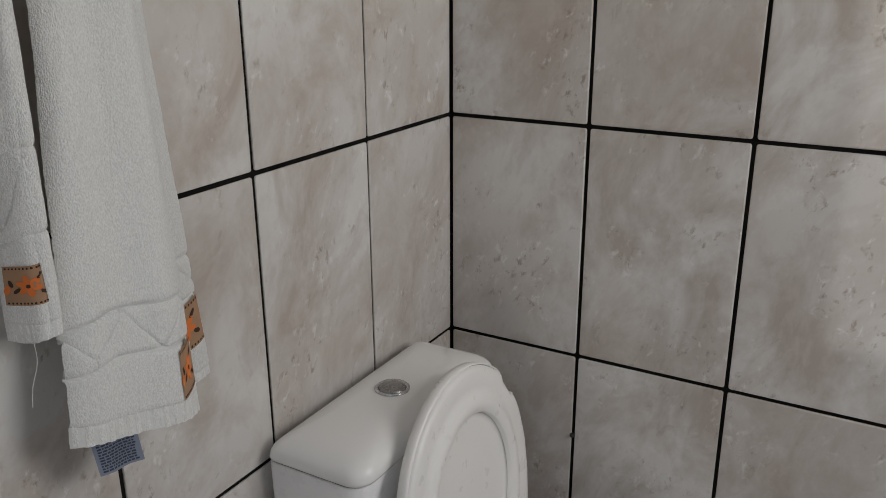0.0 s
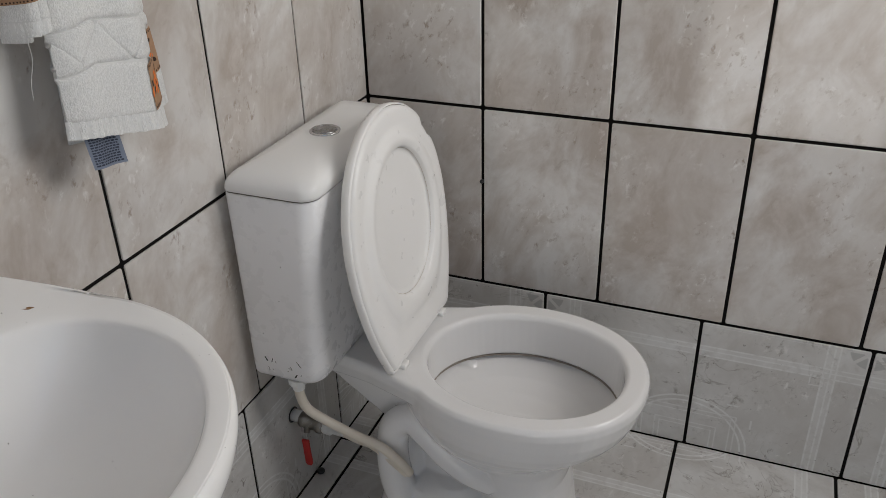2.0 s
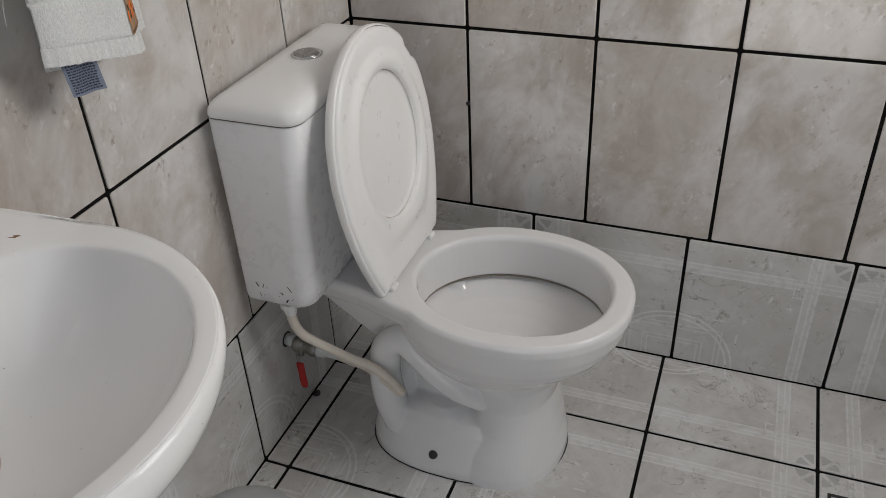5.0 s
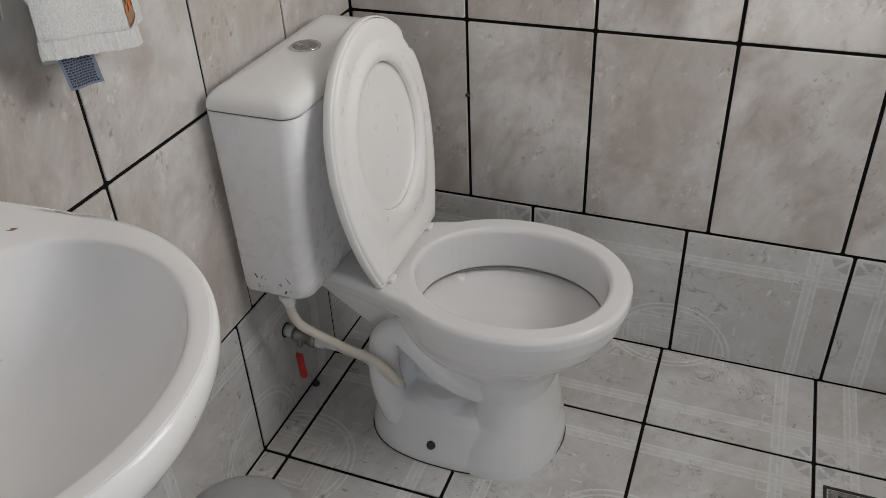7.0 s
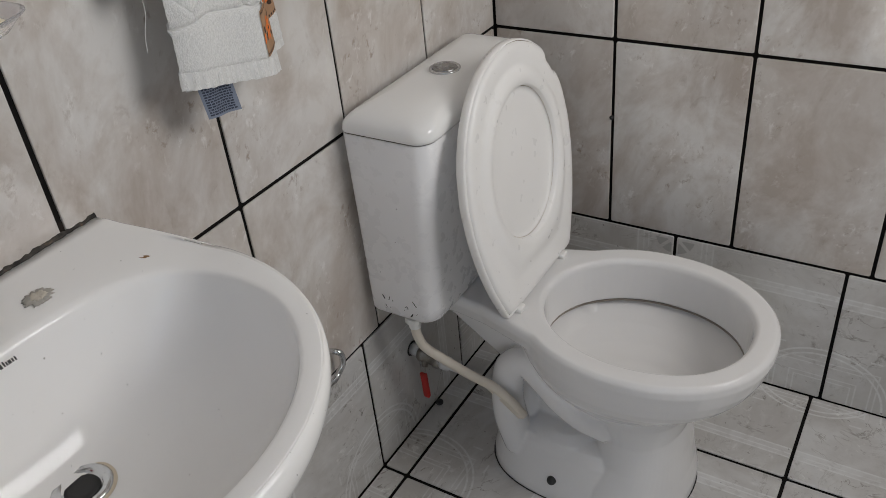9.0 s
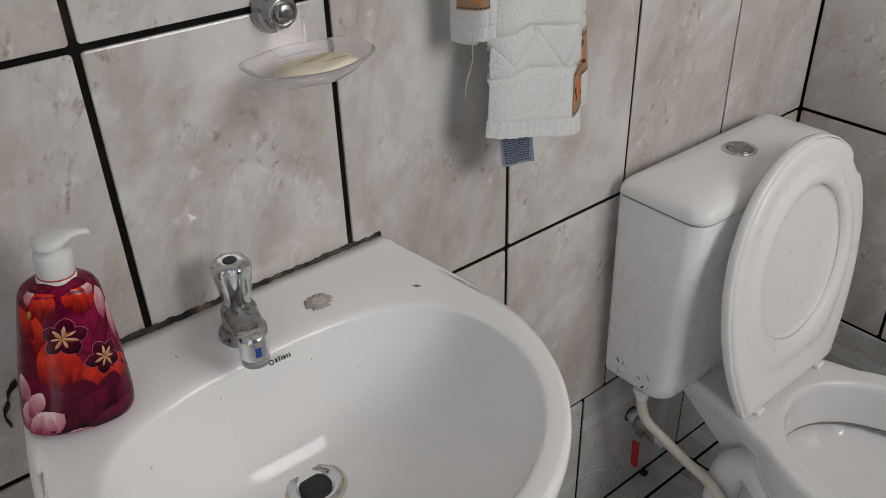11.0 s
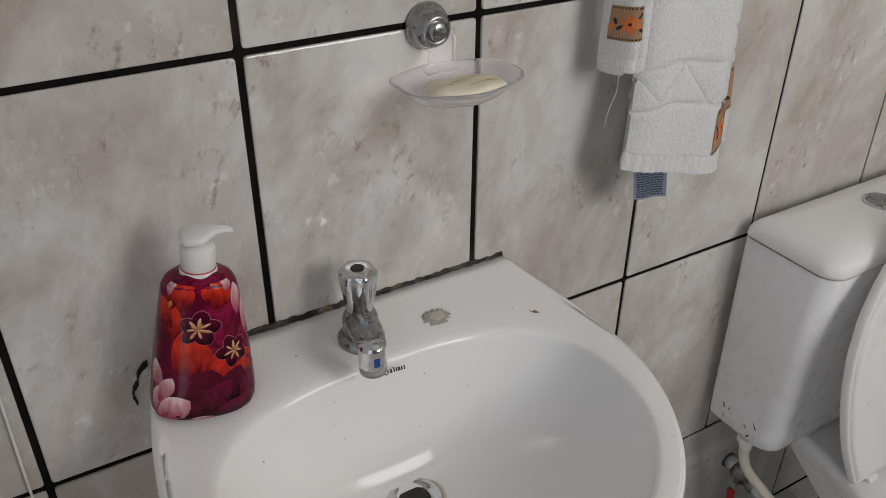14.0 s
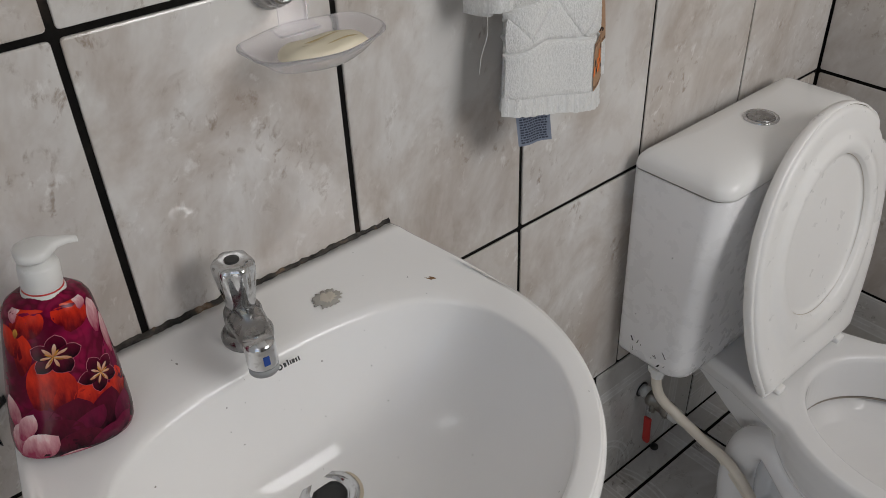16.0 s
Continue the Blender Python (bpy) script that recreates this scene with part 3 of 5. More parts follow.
def basin():
    ob = thing("wash_basin", (0, BY, BZ), "white ceramic wall-hung wash basin with rust spots", "wash basin")
    n = 192
    plan, edge = basin_plan(n)

    def lip(x):
        """The ledge sweeps up to the wall."""
        k = max(0.0, min(1.0, (0.15 - x) / 0.15))
        return 0.0172 * k ** 1.04 + 0.0038 * max(0.0, 1 - x / 0.034) ** 2

    def outer(z, s=1.0, shrink=0.0):
        out = []
        for x, y in plan:
            r = math.hypot(x - 0.215, y)
            f = (1 - shrink / r) if x > 0.002 else 1
            yy = y * f * s if x > 0.002 else y * s * (1 - shrink / 0.22)
            out.append(Vector(((0.215 + (x - 0.215) * f) * s if s < 1 else 0.215 + (x - 0.215) * f, BY + yy, z + lip(x) * max(0.0, min(1.0, (z - 0.757) / 0.04)))))
        return out

    def blend(f, z):
        out = []
        for (x0, y0), (x1, y1) in zip(plan, edge):
            x = x0 + (x1 - x0) * f
            out.append(Vector((x, BY + y0 + (y1 - y0) * f, z + lip(x))))
        return out

    def bowl(s, z):
        """Inside rings shrink towards the drain as they sink."""
        dx, dy = 0.166, -0.004
        return [Vector((dx + (x - dx) * s, BY + dy + (y - dy) * s, z)) for x, y in edge]
    rings = [outer(0.60, 0.36), outer(0.64, 0.55), outer(0.69, 0.78), outer(0.73, 0.905), outer(0.757, 0.958), outer(0.774, 0.983), outer(0.79, 0.997), outer(0.801, 1.0), outer(0.808, 1.0, 0.0006), outer(0.8125, 1.0, 0.0028), outer(0.8148, 1.0, 0.007), outer(0.8155, 1.0, 0.012), blend(0.15, 0.8158), blend(0.25, 0.8160), blend(0.4, 0.8160), blend(0.6, 0.8158), blend(0.80, 0.8154), blend(0.91, 0.8146), blend(0.965, 0.8128),
             [p + Z * lip(p.x) * 0.92 for p in bowl(1.0, 0.8092)], [p + Z * lip(p.x) * 0.80 for p in bowl(0.985, 0.8020)], [p + Z * lip(p.x) * 0.60 for p in bowl(0.962, 0.7925)], [p + Z * lip(p.x) * 0.35 for p in bowl(0.925, 0.7800)], bowl(0.87, 0.7640), bowl(0.79, 0.7450), bowl(0.69, 0.7260), bowl(0.57, 0.7090), bowl(0.45, 0.6975), bowl(0.34, 0.6905), bowl(0.25, 0.6870), bowl(0.17, 0.6856), bowl(0.10, 0.6845), bowl(0.02, 0.684)]
    part("bowl", local(ob, loft(rings)), M_BASIN, ob)
    part("drain_ring", local(ob, lathe([(0.0300, 0.000), (0.0305, 0.0015), (0.0275, 0.0035), (0.022, 0.0030), (0.0175, -0.002), (0.0165, -0.004)], (0.166, BY - 0.004, 0.6855))), M_CHROME, ob, "chrome drain ring")
    part("drain_stain", local(ob, loft([circle(Vector((0.166, BY - 0.004, 0.6855 + h)), X, Y, r, n=40) for r, h in ((0.0338, 0.0003), (0.0325, 0.0009), (0.0298, 0.0012))], cap=(False, False))), M_AGED, ob, "tan stain round the drain")
    part("drain_hole", local(ob, lathe([(0.0172, -0.002), (0.0172, 0.0005), (0.01, 0.0006)], (0.166, BY - 0.004, 0.6855))), M_DARK, ob, "dark open drain")
    return ob


wb = basin()

# ---- tap on the basin ----


def strip_of(rows):
    """Open patch between rows of points."""
    bm = bmesh.new()
    g = [[bm.verts.new(p) for p in r] for r in rows]
    for a, b in zip(g, g[1:]):
        for i in range(len(a) - 1):
            bm.faces.new((a[i], a[i + 1], b[i + 1], b[i]))
    return bm


def tap():
    at = Vector((0.054, BY - 0.006, 0.8272))
    ob = thing("tap", at, "worn chrome basin tap with a faceted handle", "tap")
    part("base_flange", local(ob, lathe([(0.0255, -0.004), (0.0255, 0.003), (0.023, 0.007), (0.0185, 0.009)], at)), M_DULL, ob, "dull worn base flange")
    aim = Vector((0.96, -0.27, 0)).normalized()
    side = Z.cross(aim)
    # body and spout as one casting
    bm = lathe([(0.0195, 0.006), (0.0190, 0.014), (0.0190, 0.022), (0.0185, 0.030), (0.0165, 0.034), (0.014, 0.036)], at)
    sp = [at + aim * d + Z * h for d, h in ((-0.004, 0.020), (0.020, 0.030), (0.042, 0.038), (0.060, 0.039), (0.073, 0.032))]
    rings = []
    for i, c in enumerate(sp):
        d = (sp[min(i + 1, 4)] - sp[max(i - 1, 0)]).normalized()
        rings.append(circle(c, side, side.cross(d), (0.0190, 0.0182, 0.0168, 0.0155, 0.0135)[i], (0.015, 0.014, 0.0135, 0.013, 0.011)[i], 20))
    loft(rings, bm)
    part("spout", local(ob, bm), M_DULL, ob)
    tip = at + aim * 0.072 + Z * 0.007
    part("spout_tip", local(ob, lathe([(0.0135, 0.042), (0.0142, 0.036), (0.0142, 0.016), (0.0138, 0.014)], tip)), M_CHROME, ob, "shiny chrome tip")
    mark = []
    for h in (0.0205, 0.031):
        mark.append([tip + Z * h + (aim * math.cos(a) + side * math.sin(a)) * 0.01435 for a in (-0.08, 0.06, 0.2, 0.34)])
    part("blue_patch", local(ob, strip_of(mark)), plastic("glossy_blue", (0.02, 0.07, 0.32), 0.25), ob, "small blue patch on the spout tip")
    part("aerator", local(ob, lathe([(0.0138, 0.0145), (0.0138, 0.007), (0.010, 0.0065)], tip)), M_GREY, ob, "grey plastic aerator")
    rings = []
    for r, h, lobes in ((0.0145, 0.034, 0.0), (0.0160, 0.037, 0.0), (0.0165, 0.044, 0.03), (0.0190, 0.060, 0.07), (0.0212, 0.076, 0.08), (0.0216, 0.084, 0.08), (0.0195, 0.0875, 0.06), (0.012, 0.0885, 0.03), (0.007, 0.0885, 0)):
        rings.append([at + Z * h + (X * math.cos(a) + Y * math.sin(a)) * r * 0.88 * (1 + lobes * math.cos(6 * a)) for a in [2 * math.pi * k / 48 for k in range(48)]])
    part("handle", local(ob, loft(rings)), M_CHROME, ob, "chrome six-lobed handle")
    part("screw_hole", local(ob, lathe([(0.0072, 0.0875), (0.0072, 0.0892), (0.004, 0.0892)], at, n=20)), M_DARK, ob, "dark screw hole in the handle")


tap()


def ragged(at, u, v, ru, rv, h, seed, n=18):
    """Low crusty patch with an uneven edge."""
    rng = random.Random(seed)
    k = [rng.uniform(0.72, 1.1) for _ in range(n)]
    bm = bmesh.new()
    nrm = Vector(u).cross(Vector(v))
    rows = []
    for s, hh in ((1.0, 0.0), (0.9, h), (0.55, h * 1.5), (0.2, h * 0.8)):
        rows.append([Vector(at) + (Vector(u) * ru * math.cos(2 * math.pi * i / n) + Vector(v) * rv * math.sin(2 * math.pi * i / n)) * k[i] * s + nrm * (hh * rng.uniform(0.6, 1.2)) for i in range(n)])
    return loft(rows, bm)


part("filled_hole", local(wb, ragged((0.0610, BY + 0.083, 0.8264), Vector((1, 0, -0.14)).normalized(), Y, 0.0135, 0.0165, 0.0012, 3, 46)), M_FILL, wb, "rough grey filler in the second tap hole")
part("filler_core", local(wb, ragged((0.0605, BY + 0.0835, 0.8273), Vector((1, 0, -0.14)).normalized(), Y, 0.0085, 0.0105, 0.0011, 9, 36)), plastic("pale_filler", (0.60, 0.55, 0.47), 0.9), wb, "pale crumbling middle of the filler")
part("rust_spot", local(wb, ragged((0.0985, BY + 0.186, 0.8209), (0.5, -0.866, 0), (0.866, 0.5, 0), 0.0034, 0.0088, 0.0005, 4, 20)), M_RUST, wb, "brown rust spot")
# maker's mark: a small ring and short strokes on the back of the bowl
bm = bmesh.new()
LOGO = Vector((0.1010, BY + 0.004, 0.8110))
LU, LV = Vector((0.06, 0.998, 0)).normalized(), Vector((-0.55, 0.03, 0.83)).normalized()
LN = LU.cross(LV)
for s, w, h, lift in ((0.0, 0.0014, 0.0042, 0), (0.0036, 0.0008, 0.0056, 0.0008), (0.0062, 0.0008, 0.0040, 0), (0.0092, 0.0016, 0.0040, 0), (0.0124, 0.0009, 0.0040, 0), (0.0152, 0.0008, 0.0044, 0)):
    c = LOGO + LU * s + LN * 0.0022 + LV * lift
    q = [bm.verts.new(c + LU * a * w + LV * b * h * 0.5) for a, b in ((-1, -1), (1, -1), (1, 1), (-1, 1))]
    bm.faces.new(q)
loft([circle(LOGO + LN * 0.0022 - LU * 0.0055, LU, LV, r, n=18) for r in (0.0016, 0.0030)], bm, cap=(False, False))
part("maker_mark", local(wb, bm), M_INK, wb, "small black maker's mark")

# dark old sealant between basin and wall


def bead(points, size, seed):
    """Ragged strip of old sealant along a line on the wall."""
    r = random.Random(seed)
    rings = []
    a = h = size
    for p in spline(points, 30):
        a, h = (a + size * r.uniform(0.5, 1.3)) / 2, (h + size * r.uniform(0.2, 1.5)) / 2
        rings.append([p + Vector((0.0002, -size * 0.5 * r.random(), -0.004)), p + Vector((a, 0, -0.003)), p + Vector((a * 0.8, 0, h * 0.35)), p + Vector((a * 0.4, 0, h * 0.8)), p + Vector((0.0002, 0, h))])
    return loft(rings)


M_SEAL = N("mouldy_sealant", rough=0.9)
M_SEAL.set("Base Color", M_SEAL.ramp(M_SEAL.noise(M_SEAL.coords("Object", shift=False), 45, 5), [(0.40, (0.022, 0.020, 0.018)), (0.54, (0.07, 0.062, 0.054)), (0.63, (0.24, 0.16, 0.10)), (0.74, (0.40, 0.37, 0.33))]))
M_SEAL.bump(M_SEAL.noise(M_SEAL.coords("Object", shift=False), 260, 4), 0.8, 0.001)
tagged(put("sealant", bead([(0, -0.972, 0.8362), (0, -1.06, 0.8366), (0, -1.15, 0.8372), (0, -1.24, 0.8380), (0, -1.33, 0.8390)], 0.0038, 1), M_SEAL.m, False), "mouldy cracked sealant along the basin's back edge", "sealant")
tagged(put("sealant", bead([(0, -1.398, 0.842), (0, -1.404, 0.838), (0, -1.409, 0.832), (0, -1.411, 0.822), (0, -1.4165, 0.815), (0, -1.417, 0.806), (0, -1.415, 0.797)], 0.0036, 2), M_DARK, False), "black mouldy lump of sealant at the basin's corner", "sealant")

# ---- soap bottle ----


def bottle():
    at = Vector((0.066, -1.3625, 0.8265))
    ob = thing("soap_bottle", at, "red floral pump bottle of liquid soap on the basin", "soap bottle")
    prof = [(k * 0.93, m * 0.95, h * 0.97) for k, m, h in ((0.046, 0.026, 0.0), (0.0505, 0.0305, 0.002), (0.0525, 0.0330, 0.008), (0.0525, 0.0335, 0.018), (0.0478, 0.0318, 0.060), (0.0415, 0.0292, 0.100), (0.0372, 0.0270, 0.126), (0.0357, 0.0260, 0.133), (0.0320, 0.0242, 0.1390), (0.025, 0.0210, 0.1430), (0.0175, 0.0175, 0.1450), (0.0165, 0.0165, 0.148))]
    turn = radians(8)
    u, v = Vector((math.sin(turn), math.cos(turn), 0)), Vector((math.cos(turn), -math.sin(turn), 0))

    def skin(ang, h, off=0.0):
        ru = np.interp(h, [p[2] for p in prof], [p[0] for p in prof]) + off
        rv = np.interp(h, [p[2] for p in prof], [p[1] for p in prof]) + off
        ca, sa = [math.copysign(abs(s) ** (2 / 2.3), s) for s in (math.cos(ang), math.sin(ang))]
        return at + u * ru * ca + v * rv * sa + Z * h

    rings = [[skin(2 * math.pi * k / 56, h) for k in range(56)] for _, _, h in prof]
    n = N("red_floral_film", rough=0.16)
    vec = n.coords("Object", shift=False)
    warp = n.mix(0.25, vec, n.node("ShaderNodeTexNoise", Vector=vec, Scale=28.0).outputs[1])
    vor = n.node("ShaderNodeTexVoronoi", Vector=warp, Scale=30.0)
    shade = n.ramp(n.noise(vec, 26, 3, 0.5, 0.5), [(0.34, (0.10, 0.002, 0.020)), (0.48, (0.20, 0.005, 0.040)), (0.60, (0.25, 0.006, 0.048)), (0.74, (0.30, 0.010, 0.05))])
    n.set("Base Color", n.mix(span(n, vor.outputs[0], 0.25, 0.62), shade, (0.10, 0.003, 0.02)))
    n.set("Specular IOR Level", 0.16)
    body = part("body", local(ob, loft(rings)), n.m, ob)
    # printed petals, laid on the skin
    def petal(ang, h, size, tilt, wide, mat, name, lift):
        bm = bmesh.new()
        m, rows = 9, []
        for i in range(m):
            t = i / (m - 1)
            w = wide * size * (math.sin(math.pi * min(1, 0.06 + t * 0.94)) ** 0.75) * (0.6 + 0.5 * t) * 0.5
            row = []
            for s in (-1, -0.5, 0, 0.5, 1):
                du, dh = (t - 0.5) * size * math.sin(tilt) + s * w * math.cos(tilt), (t - 0.5) * size * math.cos(tilt) - s * w * math.sin(tilt)
                hh = min(max(h + dh + (0.005 if h > 0.112 else 0.0), 0.003), 0.1375)
                row.append(bm.verts.new(skin(ang - du / 0.040, hh, lift)))
            rows.append(row)
        for a, b in zip(rows, rows[1:]):
            for i in range(4):
                bm.faces.new((a[i], a[i + 1], b[i + 1], b[i]))
        bmesh.ops.remove_doubles(bm, verts=bm.verts, dist=1e-6)
        return part(name, local(ob, bm), mat, body)

    def print_mat(name, c0, c1, edge=None, scale=60):
        """Petal print: c1 deep at the foot, c0 towards the tip, streaked lengthwise."""
        q = N(name, rough=0.16)
        sep = q.node("ShaderNodeSeparateXYZ", Vector=q.coords("Generated", shift=False))
        vv = q.coords("Object", scale=(1, 1, 0.3), shift=True)
        k = q.math('ADD', q.math('MULTIPLY', sep.outputs[2], 0.9), q.math('MULTIPLY', q.math('SUBTRACT', q.noise(vv, scale * 3, 4, 0.6), 0.5), 1.1))
        col = q.mix(span(q, k, 0.10, 0.75), c1, c0)
        if edge:
            col = q.mix(q.math('MULTIPLY', span(q, k, 0.72, 1.0), 0.8), col, edge)
        q.set("Base Color", col)
        q.set("Specular IOR Level", 0.16)
        return q.m
    red = print_mat("print_scarlet", (0.62, 0.030, 0.012), (0.11, 0.002, 0.008))
    deep = print_mat("print_maroon", (0.09, 0.003, 0.018), (0.012, 0.001, 0.005))
    rose = print_mat("print_rose", (0.66, 0.36, 0.38), (0.32, 0.04, 0.09), (0.80, 0.68, 0.68))
    wine = print_mat("print_wine", (0.25, 0.006, 0.055), (0.07, 0.002, 0.02))
    rim = print_mat("print_pink_edge", (0.55, 0.20, 0.25), (0.40, 0.08, 0.13))
    gold = print_mat("print_cream", (0.66, 0.42, 0.30), (0.50, 0.20, 0.10), (0.82, 0.70, 0.62), 100)
    amber = print_mat("print_amber", (0.62, 0.28, 0.05), (0.30, 0.10, 0.02), None, 100)
    plum = print_mat("print_plum", (0.13, 0.004, 0.032), (0.030, 0.001, 0.010))
    # angles run round the front, 90 degrees faces the room
    rng = random.Random(8)
    # each: angle, height, length, tilt, breadth, print, layer
    spots = [(115, 0.074, 0.050, 0.10, 0.56, red, 3), (101, 0.068, 0.046, -0.12, 0.62, red, 2), (88, 0.060, 0.030, -0.5, 0.7, red, 1), (71, 0.052, 0.034, 0.35, 0.95, red, 2), (57, 0.046, 0.030, -0.3, 0.8, red, 1), (34, 0.050, 0.034, 0.1, 0.8, red, 2),
             (120, 0.122, 0.034, 1.0, 0.8, red, 2), (132, 0.102, 0.036, 0.15, 0.62, red, 3), (150, 0.112, 0.034, -0.7, 0.7, red, 3), (138, 0.130, 0.028, 0.4, 0.9, red, 1), (64, 0.124, 0.034, 0.7, 0.9, red, 2), (78, 0.122, 0.024, -0.9, 0.7, red, 1),
             (121, 0.036, 0.038, -0.2, 0.95, plum, 4), (94, 0.036, 0.042, 0.25, 0.80, deep, 4), (103, 0.026, 0.036, -0.5, 0.8, deep, 5), (62, 0.034, 0.042, 0.45, 0.75, deep, 4), (82, 0.028, 0.036, 0.75, 0.6, plum, 5), (40, 0.026, 0.036, 0.5, 0.7, plum, 5), (90, 0.012, 0.030, 0.1, 1.1, deep, 6), (110, 0.010, 0.026, 0.8, 0.9, deep, 6),
             (66, 0.010, 0.030, 1.25, 0.75, plum, 7), (48, 0.014, 0.026, 1.0, 0.7, plum, 6), (20, 0.030, 0.040, 0.3, 0.6, deep, 4), (20, 0.075, 0.05, 0.0, 0.9, wine, 2),
             (156, 0.048, 0.034, -0.3, 0.6, rose, 5), (138, 0.036, 0.030, 0.5, 0.62, rose, 7), (128, 0.016, 0.036, 1.0, 0.85, rose, 8), (150, 0.022, 0.036, 0.1, 0.65, rose, 6), (140, 0.008, 0.026, 1.2, 0.7, rose, 6), (97, 0.003, 0.018, 1.55, 0.5, rose, 8),
             (36, 0.114, 0.030, 0.25, 0.75, rose, 4), (22, 0.098, 0.038, 0.15, 0.5, rose, 5), (46, 0.133, 0.022, 0.8, 0.7, rose, 5), (150, 0.134, 0.024, -0.6, 0.7, rose, 5)]
    for a, h, size, tilt, wide, mt, lay in spots:
        petal(radians(a), h, size, tilt, wide, mt, "petal", 0.00012 * lay)
    for a, h, grow, spin in ((97, 0.0985, 0.92, 0.2), (58, 0.071, 0.88, 0.9)):
        for k in range(5):
            g = k * 1.257 + spin
            for mt, sz, lay in ((rim, 1.05, 8.4), (deep, 1.0, 8.8)):
                petal(radians(a) - 0.24 * grow * math.sin(g), h + 0.0092 * grow * math.cos(g), 0.0205 * grow * sz, g, 0.82, mt, "petal", 0.00012 * lay)
        for k in range(7):
            g = k * 0.8976 + spin
            petal(radians(a) - 0.15 * grow * math.sin(g), h + 0.0062 * grow * math.cos(g), (0.0118, 0.0092)[k % 2] * grow, g, 0.30, gold, "stamen", 0.0013 + 0.00004 * k)
        for k in range(4):
            g = k * 1.57 + spin + 0.4
            petal(radians(a) - 0.09 * grow * math.sin(g), h + 0.0034 * math.cos(g), 0.0072, g, 0.22, amber, "stamen", 0.0018)
    petal(radians(138), 0.116, 0.008, 0.2, 0.8, amber, "stamen", 0.0012)
    top = at + Z * 0.1392
    part("collar", local(ob, lathe([(r * 0.80, h * 1.08) for r, h in ((0.0205, 0.0), (0.0208, 0.002), (0.0205, 0.004), (0.0188, 0.0045), (0.0188, 0.006), (0.0192, 0.0065), (0.0192, 0.022), (0.0178, 0.0245), (0.0115, 0.0255), (0.0110, 0.0265), (0.009, 0.0265))], top)), M_WHITE, ob, "white screw collar")
    part("collar_line", local(ob, lathe([(0.0150, 0.0046), (0.0157, 0.0050), (0.0157, 0.0056), (0.0150, 0.0060)], top)), M_RED, ob, "thin red line round the collar")
    part("stem", local(ob, lathe([(0.0078, 0.024), (0.0078, 0.033)], top, n=20)), M_WHITE, ob, "white pump stem")
    # pump head with its beak
    aim = Vector((0.10, 0.99, 0)).normalized()
    side = Z.cross(aim)
    rings = []
    for d, w, lo, hi in ((-0.0205, 0.002, 0.043, 0.047), (-0.0195, 0.010, 0.040, 0.0485), (-0.015, 0.0155, 0.0385, 0.0505), (-0.006, 0.0185, 0.038, 0.052), (0.004, 0.0185, 0.038, 0.0525), (0.012, 0.0155, 0.039, 0.0525), (0.020, 0.0095, 0.041, 0.052), (0.028, 0.006, 0.043, 0.051), (0.040, 0.0045, 0.0435, 0.0495), (0.0505, 0.004, 0.042, 0.0475), (0.052, 0.003, 0.042, 0.0465)):
        rings.append(circle(top + aim * d * (0.76 if d < 0 else 0.60) + Z * ((lo + hi) / 2 - 0.0100 + (0 if d < 0 else d * 0.05)), side, Z, w * 0.88, (hi - lo) / 2 * 0.85, 20, 2.6))
    part("pump_head", local(ob, loft(rings)), M_WHITE, ob, "white pump head with a beak")
    ob.rotation_euler = (radians(-6.4), 0, 0)
    ob.scale = (1.0, 0.99, 1.04)


bottle()

# ---- soap dish on a suction cup ----


